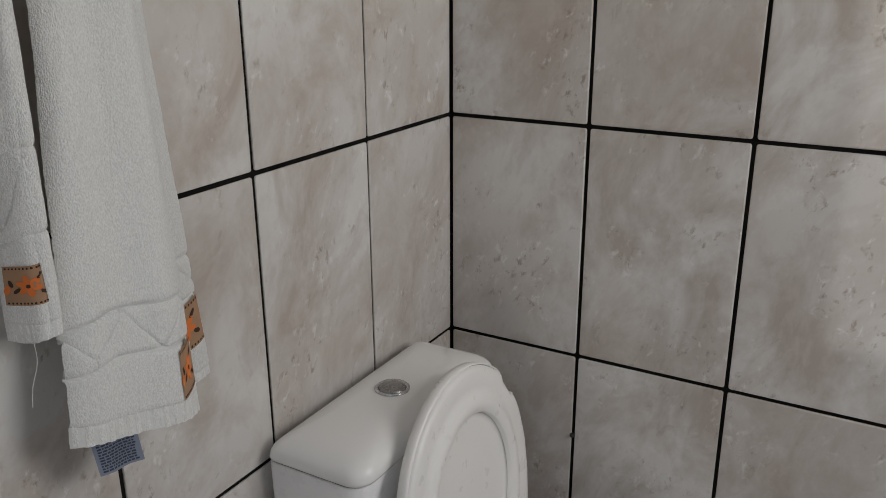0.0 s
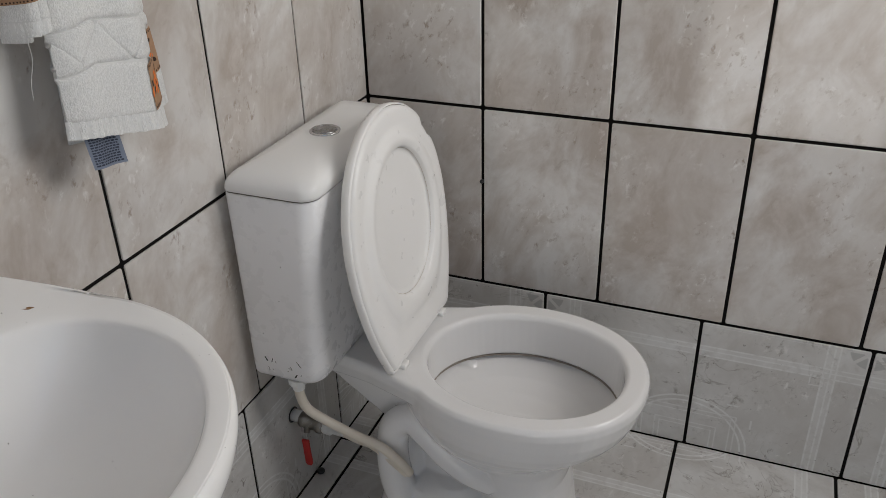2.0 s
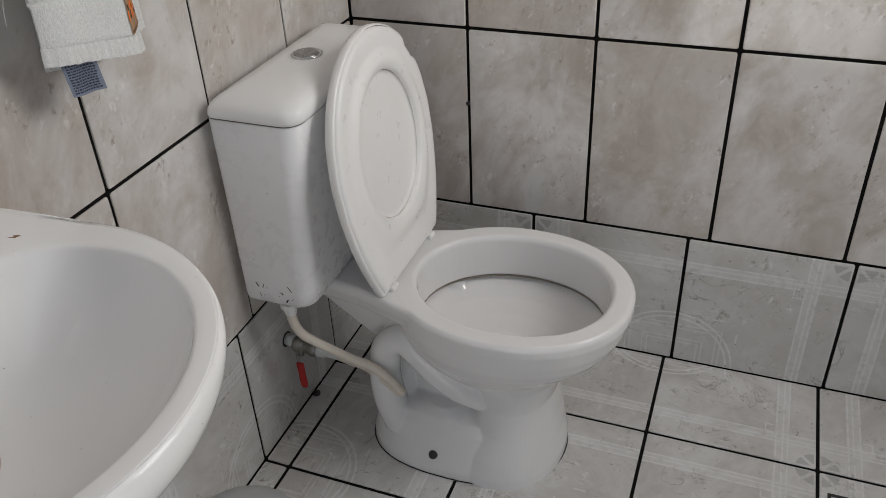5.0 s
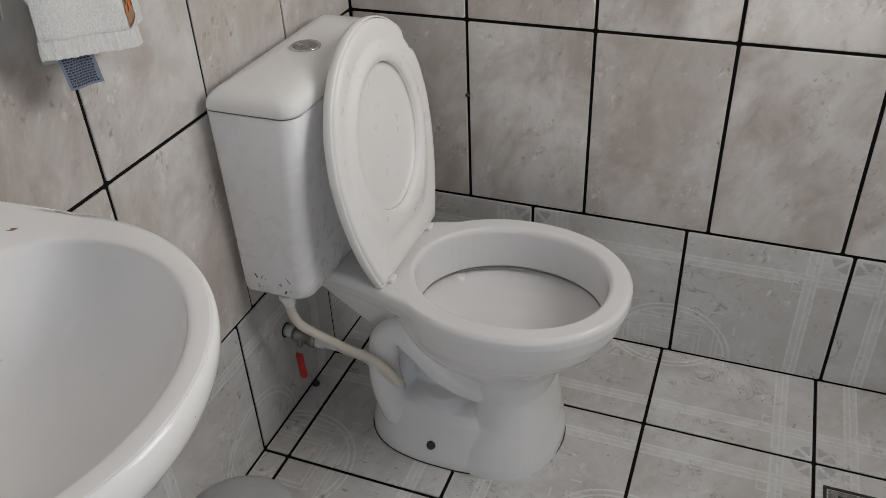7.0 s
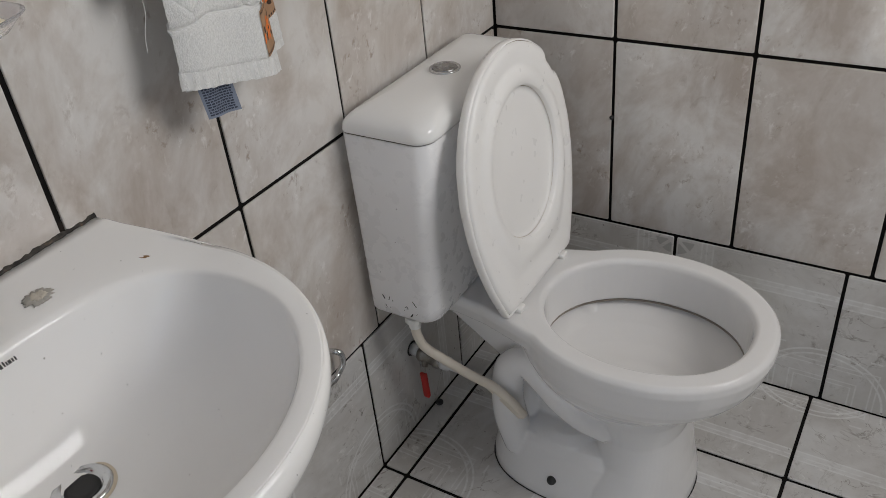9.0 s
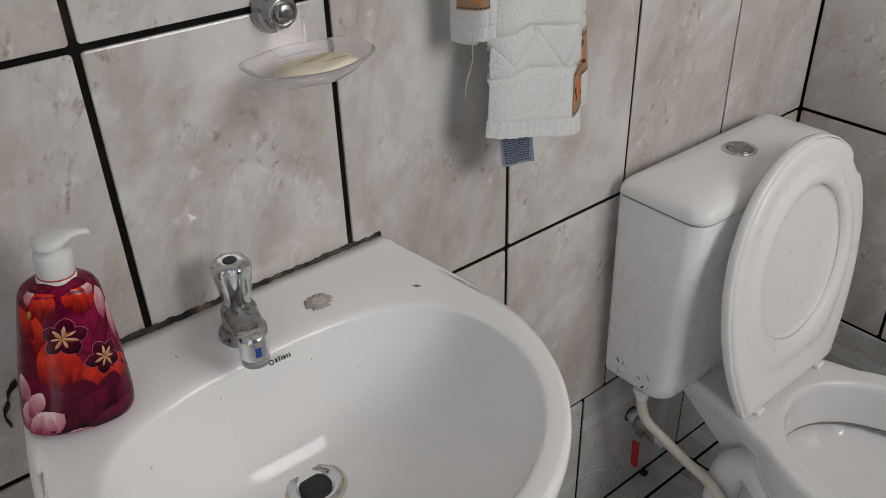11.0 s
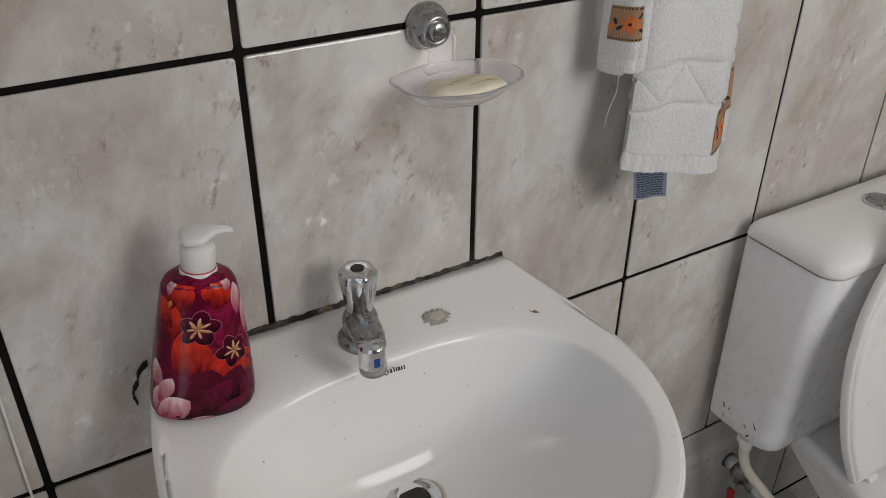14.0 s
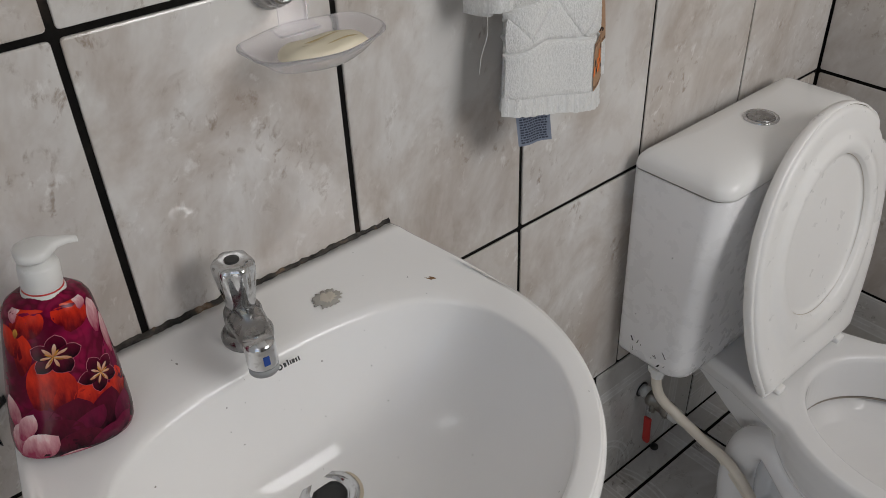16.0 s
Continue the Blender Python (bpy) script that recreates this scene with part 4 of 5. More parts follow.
def soap_dish():
    at = Vector((0, -1.077, 1.134))
    ob = thing("soap_dish", at, "clear plastic soap dish on a chrome suction cup", "soap dish")
    part("suction_cup", local(ob, lathe([(k * 0.86, h) for k, h in ((0.0270, 0.0005), (0.0275, 0.003), (0.0265, 0.006), (0.0235, 0.0085), (0.0225, 0.012), (0.0205, 0.018), (0.0195, 0.0185), (0.0190, 0.021), (0.0165, 0.024), (0.0125, 0.0245), (0.0118, 0.023), (0.0112, 0.023), (0.0108, 0.0265), (0.009, 0.028), (0.003, 0.0282))], at, X, 40)), M_DULL, ob, "dull chrome suction cup with a stepped cap")
    clear = N("clear_plastic", (0.93, 0.91, 0.92), 0.2, Transmission_Weight=0.82, IOR=1.3)
    v = clear.coords("Object", shift=False)
    clear.set("Roughness", clear.math('MULTIPLY_ADD', clear.noise(v, 50, 3), 0.25, 0.05))
    # hanger arm
    arm = block((0.010, at.y - 0.003, 1.094), (0.0125, at.y + 0.026, 1.130), 0.001)
    block((0.0125, at.y + 0.0225, 1.096), (0.018, at.y + 0.0245, 1.125), 0.0006, arm, 1)
    block((0.009, at.y - 0.012, 1.092), (0.030, at.y + 0.030, 1.0945), 0.001, arm, 1)
    a = part("hanger", local(ob, arm), clear.m, ob, smooth=False)
    cy, cz, n = -1.076, 1.081, 64

    def ring(s, z, t=0.0):
        out = []
        for k in range(n):
            g = 2 * math.pi * k / n
            ca, sa = math.cos(g), math.sin(g)
            w = 1 + 0.028 * math.cos(6 * g)
            x = 0.060 + (0.046 + t) * s * w * math.copysign(abs(ca) ** 0.85, ca)
            y = cy + (0.066 + t) * s * w * math.copysign(abs(sa) ** 0.95, sa)
            out.append(Vector((x, y, z + 0.002 * abs(sa) ** 3 * (s > 0.7))))
        return out
    bm = loft([ring(0.60, cz), ring(0.72, cz + 0.002), ring(0.90, cz + 0.012), ring(1.0, cz + 0.016), ring(1.0, cz + 0.018), ring(0.98, cz + 0.0185), ring(0.88, cz + 0.0145), ring(0.70, cz + 0.0042), ring(0.58, cz + 0.002)])
    d = part("dish", local(ob, bm), clear.m, ob, "clear scalloped dish")
    a.visible_shadow = d.visible_shadow = False
    so = Vector((0.068, -1.071, cz + 0.0045))
    soap = thing("soap_bar", so, "worn cream bar of soap in the clear dish", "soap")
    rings = []
    for s, h in ((0.80, 0.0), (0.93, 0.0012), (1.0, 0.004), (1.0, 0.006), (0.95, 0.0088), (0.85, 0.0105), (0.6, 0.0118), (0.3, 0.0122), (0.05, 0.0124)):
        rings.append([p + Z * (0.0012 * math.sin(p.y * 130) + 0.0006 * math.sin(p.x * 310 + p.y * 60)) for p in circle(so + Z * h, Vector((0.08, 1, 0)).normalized(), Vector((-1, 0.08, 0)).normalized(), 0.042 * s, 0.020 * s, 40, 2.5)])
    q = put("soap_body", local(soap, loft(rings)), M_SOAP)
    q.parent = soap
    q.name = "bar"
    # cracks along the top
    crack = bmesh.new()
    for k, (dx, y0, y1) in enumerate(((-0.006, -0.030, 0.036), (0.003, -0.034, 0.012), (0.009, -0.012, 0.034))):
        tube([so + Vector((dx + 0.001 * math.sin(9 * t + k), y0 + (y1 - y0) * t, 0.0118 - 0.0026 * abs(2 * t - 1) ** 3 + 0.0012 * math.sin((so.y + y0 + (y1 - y0) * t) * 130))) for t in (0, 0.25, 0.5, 0.75, 1)], 0.0006, 6, 4, crack)
    part("crack", local(soap, crack), plastic("soap_crack", (0.45, 0.34, 0.16), 0.8), soap)


soap_dish()

# ---- towels ----


def sheet(rows, thick):
    """Cloth with thickness from a grid of points; rows run downwards."""
    bm = bmesh.new()
    g = [[bm.verts.new(p) for p in r] for r in rows]
    for a, b in zip(g, g[1:]):
        for i in range(len(a) - 1):
            bm.faces.new((a[i], a[i + 1], b[i + 1], b[i]))
    bmesh.ops.recalc_face_normals(bm, faces=bm.faces)
    return bm


def fold(y0, y1, z0, z1, depth, nz=60, ny=40, seed=0, waves=1.5, amp=0.006, hem=None, relief=None, pile=0.0):
    """A hanging layer: y0, y1 give (top, bottom) edges; depth is the distance from the wall."""
    rng = random.Random(seed)
    ph = rng.uniform(0, 6)
    rows = []
    for i in range(nz + 1):
        t = i / nz
        z_mid = z0 + (z1 - z0) * t
        a = y0[0] + (y0[1] - y0[0]) * t
        b = y1[0] + (y1[1] - y1[0]) * t
        row = []
        for j in range(ny + 1):
            s = j / ny
            edge = (1 - abs(2 * s - 1) ** 3)
            x = depth[0] + (depth[1] - depth[0]) * t + amp * math.sin(waves * 2 * math.pi * s + ph + 0.8 * t) * (1 - 0.35 * t) - (0.022 if s < 0.5 else 0.012) * (1 - edge)
            x += 0.0025 * noise.noise(Vector((s * 5 + seed, t * 7, 3.1)))
            dz = (hem(s) if hem else 0) * t ** 2
            if relief:
                x += relief(s, t)
            x += pile * noise.noise(Vector((s * 60 + seed, t * 190, 7.7)))
            row.append(Vector((x, a + (b - a) * s, z_mid + dz)))
        rows.append(row)
    return rows


def cloth(name, rows, ob, relief=None, thick=0.006, label=""):
    """A terry layer; where the relief is sunk the weave lies bare, with no loops."""
    q = part(name, local(ob, sheet(rows, thick)), M_TERRY, ob, label)
    if relief:
        q.data.materials.append(M_BAND)
        nz, ny = len(rows) - 1, len(rows[0]) - 1
        q.data.polygons.foreach_set("material_index", [int(relief((j + 0.5) / ny, (i + 0.5) / nz) < -0.0012) for i in range(nz) for j in range(ny)])
    m = q.modifiers.new("thickness", 'SOLIDIFY')
    m.thickness, m.offset = thick, 0
    b = q.modifiers.new("soft_edge", 'BEVEL')
    b.width, b.segments, b.limit_method, b.angle_limit = thick * 0.4, 2, 'ANGLE', radians(50)
    return q


def on_rows(rows, s, t, lift):
    """A point on a cloth grid with its outward shift."""
    i, j = t * (len(rows) - 1), s * (len(rows[0]) - 1)
    a, b = int(min(i, len(rows) - 2)), int(min(j, len(rows[0]) - 2))
    f, g = i - a, j - b
    p = (rows[a][b] * (1 - f) + rows[a + 1][b] * f) * (1 - g) + (rows[a][b + 1] * (1 - f) + rows[a + 1][b + 1] * f) * g
    nrm = (rows[a][b + 1] - rows[a][b]).cross(rows[a + 1][b] - rows[a][b]).normalized()
    if nrm.x < 0:
        nrm = -nrm
    return p + nrm * lift


def strip(rows, s0, s1, t0, t1, lift, n=8, skew=0.0, m=6):
    bm = bmesh.new()
    g = [[bm.verts.new(on_rows(rows, s0 + (s1 - s0) * i / n, min(1, t0 + (t1 - t0) * j / m + skew * i / n), lift)) for i in range(n + 1)] for j in range(m + 1)]
    for a, b in zip(g, g[1:]):
        for i in range(n):
            bm.faces.new((a[i], a[i + 1], b[i + 1], b[i]))
    return bm


def flower_patch(rows, s0, s1, t0, t1, ob, lift=0.0045, skew=0.0):
    p = part("ribbon_patch", local(ob, strip(rows, s0, s1, t0, t1, lift, skew=skew)), M_PATCH, ob, "tan ribbon patch with an orange flower")
    ds, dt = s1 - s0, t1 - t0

    def at(u, v, k):
        return on_rows(rows, s0 + ds * u, min(1, t0 + dt * v + skew * u), lift + k)
    def leaf(cu, cv, ru, rv, ang, mat, nm, k):
        bm = bmesh.new()
        ring = []
        for i in range(14):
            g = 2 * math.pi * i / 14
            x, y = ru * math.cos(g), rv * math.sin(g)
            ring.append(bm.verts.new(at(cu + x * math.cos(ang) - y * math.sin(ang), cv + x * math.sin(ang) + y * math.cos(ang), k)))
        bm.faces.new(ring)
        part(nm, local(ob, bm), mat, p)
    for k in range(6):
        g = k * math.pi / 3 + 0.3
        leaf(0.52 + 0.15 * math.cos(g), 0.50 + 0.15 * math.sin(g), 0.13, 0.07, g, M_ORANGE, "flower_petal", 0.0005)
    for cu, cv, g in ((0.80, 0.68, 0.6), (0.26, 0.62, 2.4), (0.74, 0.26, -0.8), (0.14, 0.44, 1.2)):
        leaf(cu, cv, 0.10, 0.045, g, M_BROWN, "leaf", 0.0005)
    leaf(0.52, 0.5, 0.05, 0.05, 0, M_BROWN, "flower_heart", 0.0009)
    leaf(0.06, 0.60, 0.06, 0.12, 0.3, M_ORANGE, "flower_petal", 0.0005)
    for v in (0.06, 0.94):
        for i in range(12):
            leaf(0.06 + i * 0.08, v, 0.022, 0.026, 0, M_BROWN, "stitch", 0.0005)


def towels():
    ob = thing("bath_towel", (0.02, -0.76, 0.90), "white terry hand towel with woven bands and a flowered patch", "towel", "hanging towels")
    hem = lambda s: -0.034 * s
    # back layer reaches further to one side
    def grooves(top, low, peak, period, hem_at):
        """Two bands and a zigzag sunk into the pile, and a flat hem."""
        def relief(s, t):
            lean = 0.07 * max(0.0, 0.34 - s)
            d = min(abs(t - top - lean), abs(t - low - lean)) * 0.55 - 0.0042
            if top < t < low:
                u = abs(((s - peak) / period + 0.5) % 1.0 - 0.5) * 2
                d = min(d, abs(t - (top + 0.006 + (low - top - 0.012) * u)) * 0.55 * 0.80 - 0.0020)
            if t > hem_at:
                d = min(d, (hem_at - t) * 0.55)
                return -0.0016 * min(1.0, max(0.0, -d / 0.0016)) + 0.0010 * max(0.0, math.sin(s * 90)) * (t > hem_at + 0.006)
            return -0.0042 * min(1.0, max(0.0, 0.5 - d / 0.0022))
        return relief
    g_front, g_back = grooves(0.772, 0.856, 0.43, 0.54, 0.958), grooves(0.735, 0.820, 0.80, 0.60, 0.975)
    back_shape = functools.partial(fold, (-0.77, -0.80), (-0.675, -0.631), 1.50, 0.918, (0.016, 0.026), nz=300, ny=90, seed=2, waves=1.0, amp=0.004)
    back, back_plain = back_shape(relief=g_back, pile=0.0005), back_shape()
    front_shape = functools.partial(fold, (-0.785, -0.853), (-0.705, -0.702), 1.50, 0.950, (0.036, 0.080), nz=340, ny=110, seed=1, waves=1.25, amp=0.008, hem=hem)
    front, front_plain = front_shape(relief=g_front, pile=0.0005), front_shape()
    cloth("back_layer", back, ob, g_back, thick=0.009)
    cloth("front_layer", front, ob, g_front, thick=0.010)
    flower_patch(front_plain, 0.80, 0.975, 0.868, 0.962, ob, 0.0060, -0.02)
    flower_patch(back_plain, 0.62, 0.985, 0.838, 0.935, ob, 0.0056, -0.02)
    # care label under the hem
    lab = [[Vector((0.066 + 0.002 * math.sin(j), -0.836 + 0.0076 * j + 0.0010 * i, 0.946 - 0.0070 * i - 0.0013 * j)) for j in range(8)] for i in range(7)]
    part("care_label", local(ob, sheet(lab, 0.0005)), M_BLUE, ob, "blue care label with fine unreadable print")
    rng = random.Random(3)
    for i in range(11):
        s = 0.07
        while s < 0.86:
            w = rng.uniform(0.03, 0.10)
            part("print_bar", local(ob, strip(lab, s, min(0.92, s + w), 0.07 + i * 0.080, 0.118 + i * 0.080, 0.0006, 2, 0, 1)), M_PRINT, ob)
            s += w + 0.022
    # the small face cloth beside it
    sm = thing("face_towel", (0.02, -0.87, 1.05), "small white terry face towel with a flowered patch", "towel", "hanging towels")
    g_small = grooves(0.600, 0.775, 0.5, 0.9, 0.958)
    rows_shape = functools.partial(fold, (-0.858, -0.873), (-0.842, -0.846), 1.50, 1.067, (0.060, 0.068), nz=240, ny=50, seed=5, waves=0.8, amp=0.006, hem=lambda s: 0.006 * s)
    rows, rows_plain = rows_shape(relief=g_small, pile=0.0005), rows_shape()
    cloth("front_layer", rows, sm, g_small, thick=0.011)
    rows_b = fold((-0.856, -0.868), (-0.842, -0.852), 1.50, 1.060, (0.040, 0.046), nz=200, ny=40, seed=6, waves=0.6, amp=0.003)
    cloth("back_layer", rows_b, sm, thick=0.008)
    flower_patch(rows_plain, 0.0, 0.52, 0.838, 0.922, sm, 0.0066, -0.004)
    part("loose_thread", local(sm, tube([(0.055, -0.868, 1.072), (0.056, -0.868, 1.045), (0.055, -0.876, 1.022), (0.056, -0.880, 1.004)], 0.0004, 5, 6)), M_TERRY, sm)
    # rail that carries both
    rail = thing("towel_rail", (0.0, -0.79, 1.50), "plain chrome towel rail on the tiled wall", "towel rail")
    part("bar", local(rail, tube([(0.05, -0.93, 1.50), (0.05, -0.79, 1.50), (0.05, -0.65, 1.50)], 0.007, 16)), M_CHROME, rail)
    for y in (-0.93, -0.65):
        part("bracket", local(rail, lathe([(0.018, 0.0003), (0.018, 0.006), (0.009, 0.012), (0.008, 0.055)], (0, y, 1.50), X, 20)), M_CHROME, rail)


M_BAND = plastic("white_woven_cotton", (0.74, 0.74, 0.725), 0.9, 200)
towels()

# ---- supply valve and hoses behind the toilet ----


def valve():
    at = Vector((0, -0.418, 0.201))
    ob = thing("water_valve", at, "brass ball valve with a red lever on the tiled wall", "valve")
    brass = chrome_material("dull_nickel", 0.3, (0.34, 0.32, 0.29))
    part("wall_hole", local(ob, lathe([(0.0165, 0.0003), (0.0165, 0.0012), (0.012, 0.0013)], at, X, 24)), M_DARK, ob, "dark rough hole in the tile")
    part("nipple", local(ob, lathe([(0.0125, 0.001), (0.0125, 0.022)], at, X, 20)), M_WHITE, ob, "white threaded nipple")
    part("valve_body", local(ob, lathe([(0.0150, 0.020), (0.0178, 0.023), (0.0178, 0.034), (0.0145, 0.037), (0.0160, 0.046), (0.0145, 0.056), (0.0172, 0.059), (0.0172, 0.070), (0.0140, 0.073)], at, Vector((1, -0.04, -0.10)), 8)), brass, ob)
    part("union_nut", local(ob, lathe([(0.0125, 0.072), (0.0145, 0.074), (0.0145, 0.090), (0.010, 0.092), (0.009, 0.120)], at, Vector((1, -0.04, -0.08)), 12)), M_WHITE, ob, "white plastic union nut")
    part("stem", local(ob, lathe([(0.009, 0.008), (0.009, 0.018), (0.0065, 0.019), (0.0065, 0.028)], at + X * 0.034, (0.15, -0.55, -0.82), 12)), brass, ob)
    p = at + X * 0.027 + Vector((0.15, -0.55, -0.82)).normalized() * 0.024
    part("lever_arm", local(ob, block(p + Vector((-0.006, -0.0015, -0.030)), p + Vector((0.006, 0.0015, 0.008)), 0.001)), M_CHROME, ob, "bare steel lever arm", smooth=False)
    rings = []
    for h, w, d in ((-0.024, 0.0068, 0.003), (-0.026, 0.0080, 0.0042), (-0.050, 0.0075, 0.0045), (-0.072, 0.0080, 0.0045), (-0.084, 0.0078, 0.0042), (-0.088, 0.0055, 0.003), (-0.0895, 0.002, 0.001)):
        rings.append(circle(p + Vector((0.0009 * (h / -0.02), -0.001, h)), X, Y, w, d, 16, 3))
    part("lever_grip", local(ob, loft(rings)), M_RED, ob, "red vinyl lever grip")
    hose = thing("fill_hose", (0.09, -0.485, 0.40), "aged cream plastic hose from tank to toilet", "hose")
    part("inlet_nut", local(hose, lathe([(0.017, 0.0), (0.017, -0.010), (0.012, -0.012), (0.011, -0.024)], (0.092, -0.518, 0.3885), Z, 10)), M_WHITE, hose, "white inlet nut", smooth=False)
    part("upper_hose", local(hose, tube([(0.092, -0.517, 0.372), (0.090, -0.514, 0.345), (0.096, -0.504, 0.308), (0.122, -0.490, 0.278), (0.183, -0.490, 0.259), (0.229, -0.490, 0.249), (0.264, -0.488, 0.222), (0.280, -0.478, 0.190)], 0.0088, 14)), M_HOSE, hose)
    part("lower_hose", local(hose, tube([(0.116, -0.422, 0.192), (0.150, -0.430, 0.192), (0.190, -0.450, 0.208), (0.230, -0.468, 0.208), (0.272, -0.470, 0.178)], 0.0085, 14)), M_HOSE, hose)


valve()

# ---- bin under the basin ----


def bin_():
    at = Vector((0.232, -0.928, 0))
    ob = thing("waste_bin", at, "small grey plastic waste bin with a domed lid", "waste bin")
    part("body", local(ob, lathe([(0.067, 0.000), (0.070, 0.004), (0.082, 0.281), (0.085, 0.283), (0.085, 0.294), (0.080, 0.296)], at, Z, 48)), M_GREY, ob)
    part("lid", local(ob, lathe([(0.086, 0.287), (0.088, 0.292), (0.088, 0.305), (0.084, 0.314), (0.067, 0.324), (0.042, 0.331), (0.017, 0.333), (0.003, 0.334)], at, Z, 48)), M_GREY, ob)


bin_()

# chrome feed under the basin
feed = thing("basin_feed", (0, -0.625, 0.33), "chrome angle valve and hose under the basin", "water feed")
part("hose", local(feed, tube([(0.001, -0.652, 0.378), (0.014, -0.650, 0.381), (0.022, -0.645, 0.374), (0.022, -0.645, 0.354), (0.020, -0.655, 0.342), (0.022, -0.68, 0.338), (0.03, -0.75, 0.37), (0.04, -0.86, 0.48), (0.05, -1.0, 0.66)], 0.0055, 12)), M_CHROME, feed)

# thin white cord at the end of the basin wall
cord = thing("cord", (0.004, -1.530, 0.5), "thin white cord hanging on the tiled wall", "cord")
part("strand", local(cord, tube([(0.003, -1.527, 0.95), (0.003, -1.531, 0.80), (0.003, -1.533, 0.55), (0.003, -1.532, 0.30)], 0.0014, 8)), M_WHITE, cord)
part("toggle", local(cord, lathe([(0.004, 0.0), (0.008, 0.004), (0.009, 0.03), (0.005, 0.05), (0.002, 0.055)], (0.0095, -1.527, 0.925), Z, 16)), M_WHITE, cord)

# ---- floor drain ----
GX, GY = 1.056, -0.298
drain = tagged(new("floor_drain"), "square steel floor drain with a dark rim", "floor drain")
drain.location = (GX, GY, 0)
bm = bmesh.new()
for lo, hi in (((0, -0.15, 0), (0.15, -0.144, 0.0015)), ((0, -0.006, 0), (0.15, 0, 0.0015)), ((0, -0.144, 0), (0.006, -0.006, 0.0015)), ((0.144, -0.144, 0), (0.15, -0.006, 0.0015))):
    block(Vector(lo) + Vector((0, 0, 0.0002)), hi, 0, bm)
part("rim", bm, M_DARK, drain, "black sealed rim", False)
part("plate", block((0.009, -0.141, 0.0003), (0.141, -0.009, 0.0022), 0.0008), M_DULL, drain, "dull steel plate", False)
for k in range(7):
    part("slot", block((0.025, -0.125 + k * 0.0165, 0.0018), (0.125, -0.119 + k * 0.0165, 0.0025), 0), M_DARK, drain, "", False)

tagged(put("wall_plug", lathe([(0.0045, -0.003), (0.0045, 0.002), (0.003, 0.004), (0.0008, 0.0045)], (0.2535, 0.0, 0.567), (0, -1, 0), 12), M_DARK), "small dark plug in the grout between tiles", "wall plug")
stopper = tagged(put("rubber_stopper", lathe([(0.0075, 0.0003), (0.0085, 0.002), (0.0085, 0.006), (0.006, 0.008), (0.001, 0.0085)], (0.011, -0.360, 0), Z, 20), M_DARK), "small dark rubber stopper lying on the floor by the wall", "stopper")

# ---- tiles ----
tile_cache = {}


def tile_mesh(key, x0, x1, y0, y1, mat, rad=0.0034):
    """Glazed tile with rounded corners and a soft edge; its face is at z = 0."""
    k = (key, round(x0, 4), round(x1, 4), round(y0, 4), round(y1, 4))
    if k in tile_cache:
        return tile_cache[k]

    def ring(z, inset):
        out = []
        for cx, cy, a0 in ((x1 - rad, y1 - rad, 0), (x0 + rad, y1 - rad, 90), (x0 + rad, y0 + rad, 180), (x1 - rad, y0 + rad, 270)):
            for i in range(3):
                a = radians(a0 + 45 * i)
                out.append(Vector((cx + (rad - inset) * math.cos(a), cy + (rad - inset) * math.sin(a), z)))
        return out
    bm = loft([ring(-0.006, 0), ring(-0.0014, 0), ring(-0.0004, 0.0006), ring(0, 0.0021)], cap=(False, True))
    me = bpy.data.meshes.new(key)
    bmesh.ops.recalc_face_normals(bm, faces=bm.faces)
    bm.to_mesh(me)
    bm.free()
    me.materials.append(mat)
    tile_cache[k] = me
    return me


tile_rng = random.Random(21)


def lay(parent, me, place, wobble=0.12):
    ob = new("tile", me)
    ob.parent = parent
    w = [tile_rng.uniform(-wobble, wobble) for _ in range(2)]
    ob.matrix_basis = place @ pose(0, 0, tile_rng.uniform(-0.0003, 0.0003), w[0], w[1], 0)
    return ob


ON_WEST = Matrix(((0, 0, 1, 0), (1, 0, 0, 0), (0, 1, 0, 0), (0, 0, 0, 1)))
ON_NORTH = Matrix(((1, 0, 0, 0), (0, 0, -1, 0), (0, 1, 0, 0), (0, 0, 0, 1)))
LEVELS = [0.3235, 0.727, 1.136, 1.545, 1.953, 2.362, ROOM_Z]
WEST = [-0.002, -0.256, -0.507, -0.758, -1.014, -1.266, -1.515, -1.768, ROOM_Y]
WEST_GAP = [0.003, 0.0046, 0.0052, 0.0060, 0.0072, 0.0074, 0.0072, 0.006, 0.004]
NORTH = [0.002, 0.2550, 0.5115, 0.7690, 1.0230, 1.2780, 1.5330, ROOM_X]
NORTH_GAP = [0.003, 0.0062, 0.0064, 0.0068, 0.0068, 0.0068, 0.0068, 0.004]


def courses(parent, on, lines, gaps, key):
    for (a, ga), (b, gb) in zip(zip(lines, gaps), zip(lines[1:], gaps[1:])):
        lo, hi = (a + ga / 2, b - gb / 2) if b > a else (b + gb / 2, a - ga / 2)
        for z0, z1 in zip(LEVELS, LEVELS[1:]):
            w, h = (hi - lo) / 2, (z1 - z0 - 0.0066) / 2
            lay(parent, tile_mesh(key, -w, w, -h, h, M_WALL), on @ Matrix.Translation(((lo + hi) / 2, (z0 + z1) / 2, 0)))


courses(wall_west, ON_WEST, WEST, WEST_GAP, "wall_tile")
courses(wall_north, ON_NORTH, NORTH, NORTH_GAP, "wall_tile")


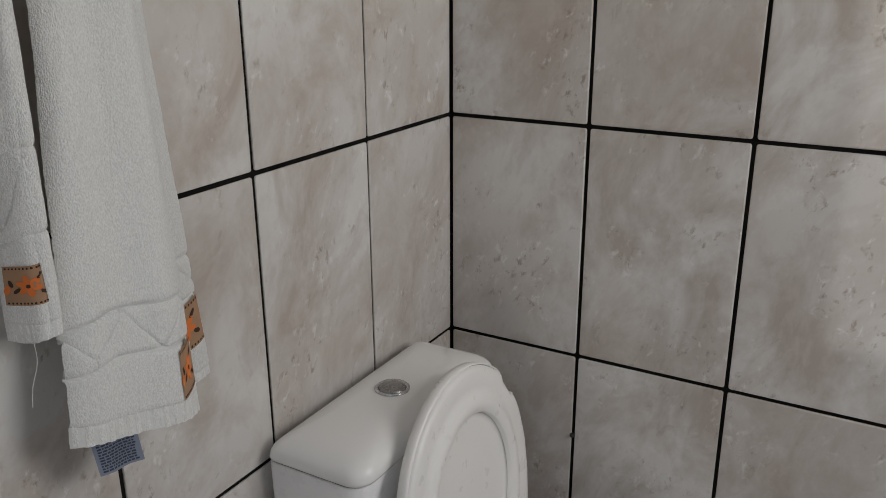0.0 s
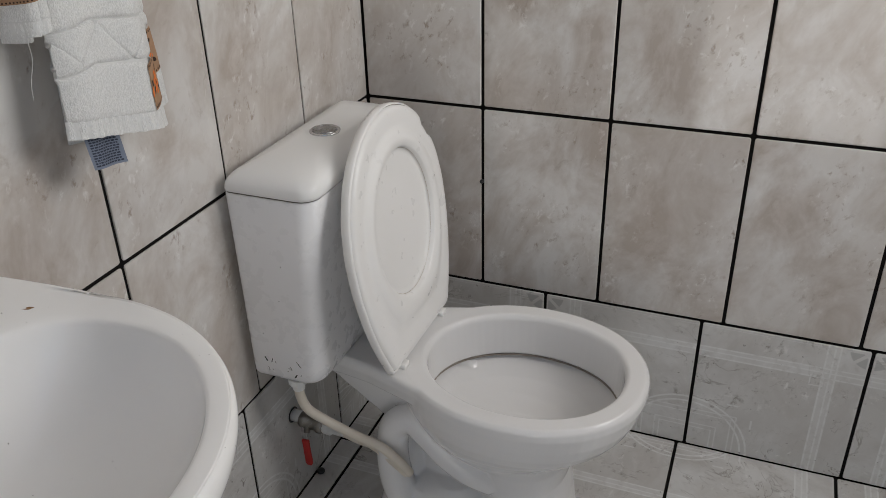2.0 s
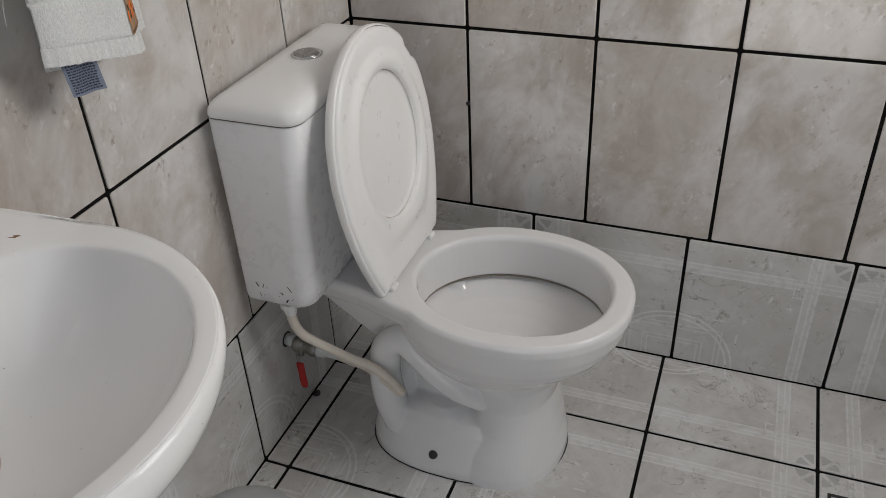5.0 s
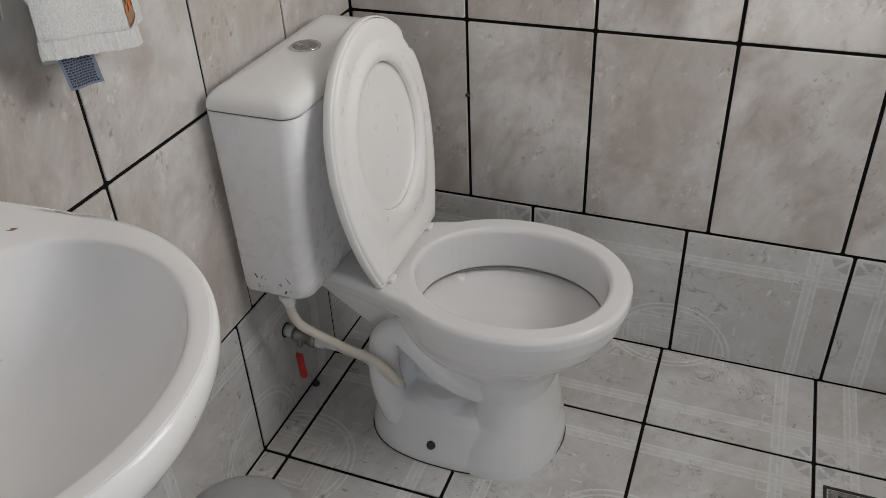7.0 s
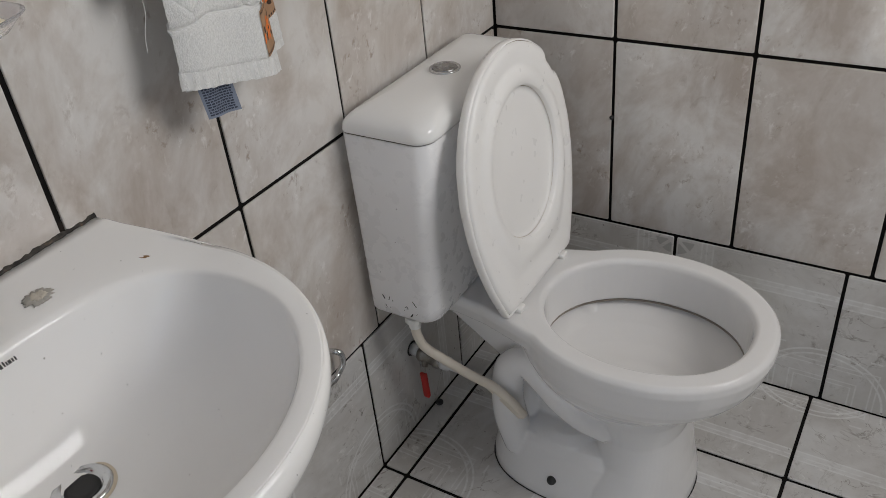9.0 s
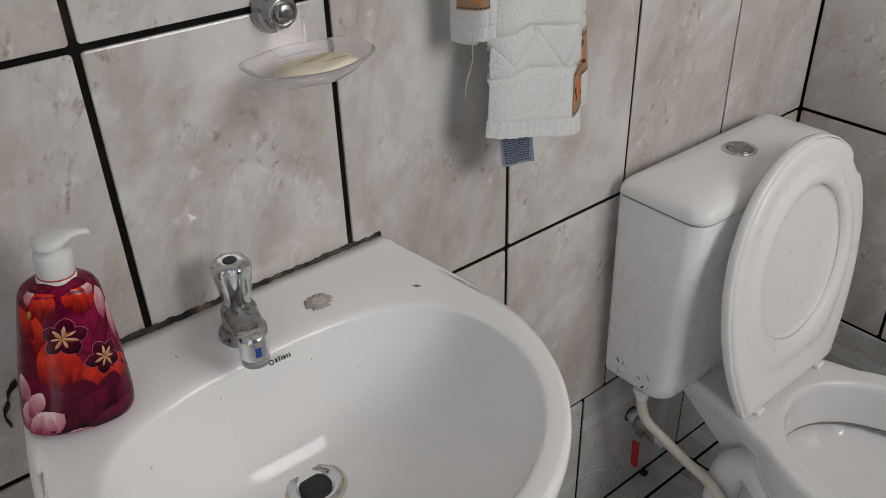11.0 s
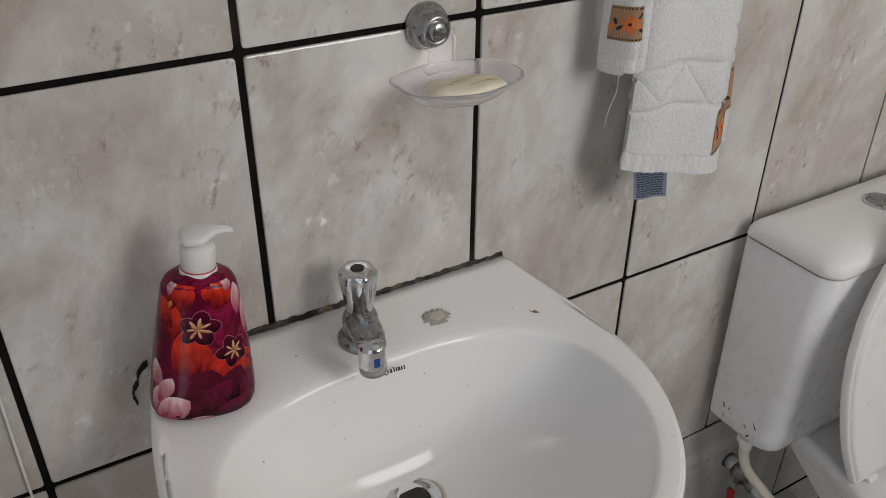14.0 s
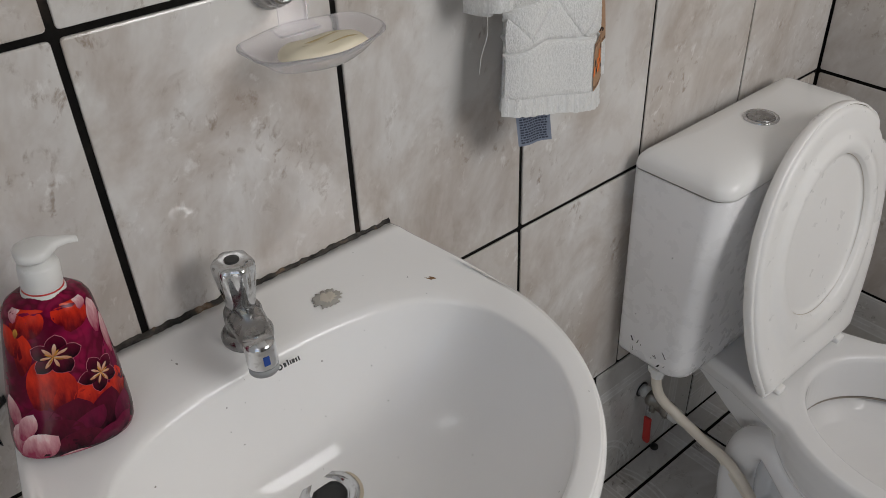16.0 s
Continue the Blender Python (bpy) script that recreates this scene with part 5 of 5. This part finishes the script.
def printed(parent, on, u0, u1, v0, v1, fan_u, fan_v, gap=0.0066):
    """A printed tile on a u, v patch; the fan sits at the corner (fan_u, fan_v), which may lie past a cut edge."""
    su, sv = (1 if fan_u > (u0 + u1) / 2 else -1), (1 if fan_v > (v0 + v1) / 2 else -1)
    c = Vector((fan_u - su * HALF, fan_v - sv * HALF, 0))
    turn = {(1, 1): 0, (-1, 1): 90, (-1, -1): 180, (1, -1): 270}[su, sv]
    back = Matrix.Rotation(radians(-turn), 3, 'Z')
    pts = [back @ (Vector((u, v, 0)) - c) for u, v in ((u0 + gap / 2, v0 + gap / 2), (u1 - gap / 2, v1 - gap / 2))]
    x0, x1 = sorted((pts[0].x, pts[1].x))
    y0, y1 = sorted((pts[0].y, pts[1].y))
    lay(parent, tile_mesh("floor_tile", x0, x1, y0, y1, M_FLOOR), on @ Matrix.Translation(c) @ pose(0, 0, 0, 0, 0, turn), 0.08)


# base course: printed floor tiles set upright
for u0, u1, fan in ((0.002, 0.071, 0.071 - 0.323), (0.071, 0.399, 0.399), (0.399, 0.728, 0.399), (0.728, 1.048, 1.048), (1.048, 1.372, 1.048), (1.372, 1.70, 1.70)):
    printed(wall_north, ON_NORTH, u0, u1, -0.002, 0.3235, fan, 0.3205)
for u0, u1, fan in ((-0.236, -0.002, 0.085), (-0.561, -0.236, -0.236), (-0.886, -0.561, -0.886), (-1.211, -0.886, -0.886), (-1.536, -1.211, -1.536), (-1.80, -1.536, -1.536)):
    printed(wall_west, ON_WEST, u0, u1, -0.002, 0.3235, fan + (0.003 if fan == u0 else -0.003), 0.3205)
# floor
FX = [(-0.001, 0.055, -0.265), (0.055, 0.383, 0.383), (0.383, 0.712, 0.383), (0.712, 1.039, 1.039), (1.039, 1.366, 1.039), (1.366, 1.693, 1.693), (1.693, 1.75, 1.693)]
FY = [(-0.2455, 0.001, -0.2455), (-0.563, -0.2455, -0.2455), (-0.889, -0.563, -0.889), (-1.214, -0.889, -0.889), (-1.540, -1.214, -1.540), (-1.80, -1.540, -1.540)]
I4 = Matrix.Identity(4)
for u0, u1, fu in FX:
    for v0, v1, fv in FY:
        printed(floor, I4, u0, u1, v0, v1, fu, fv)
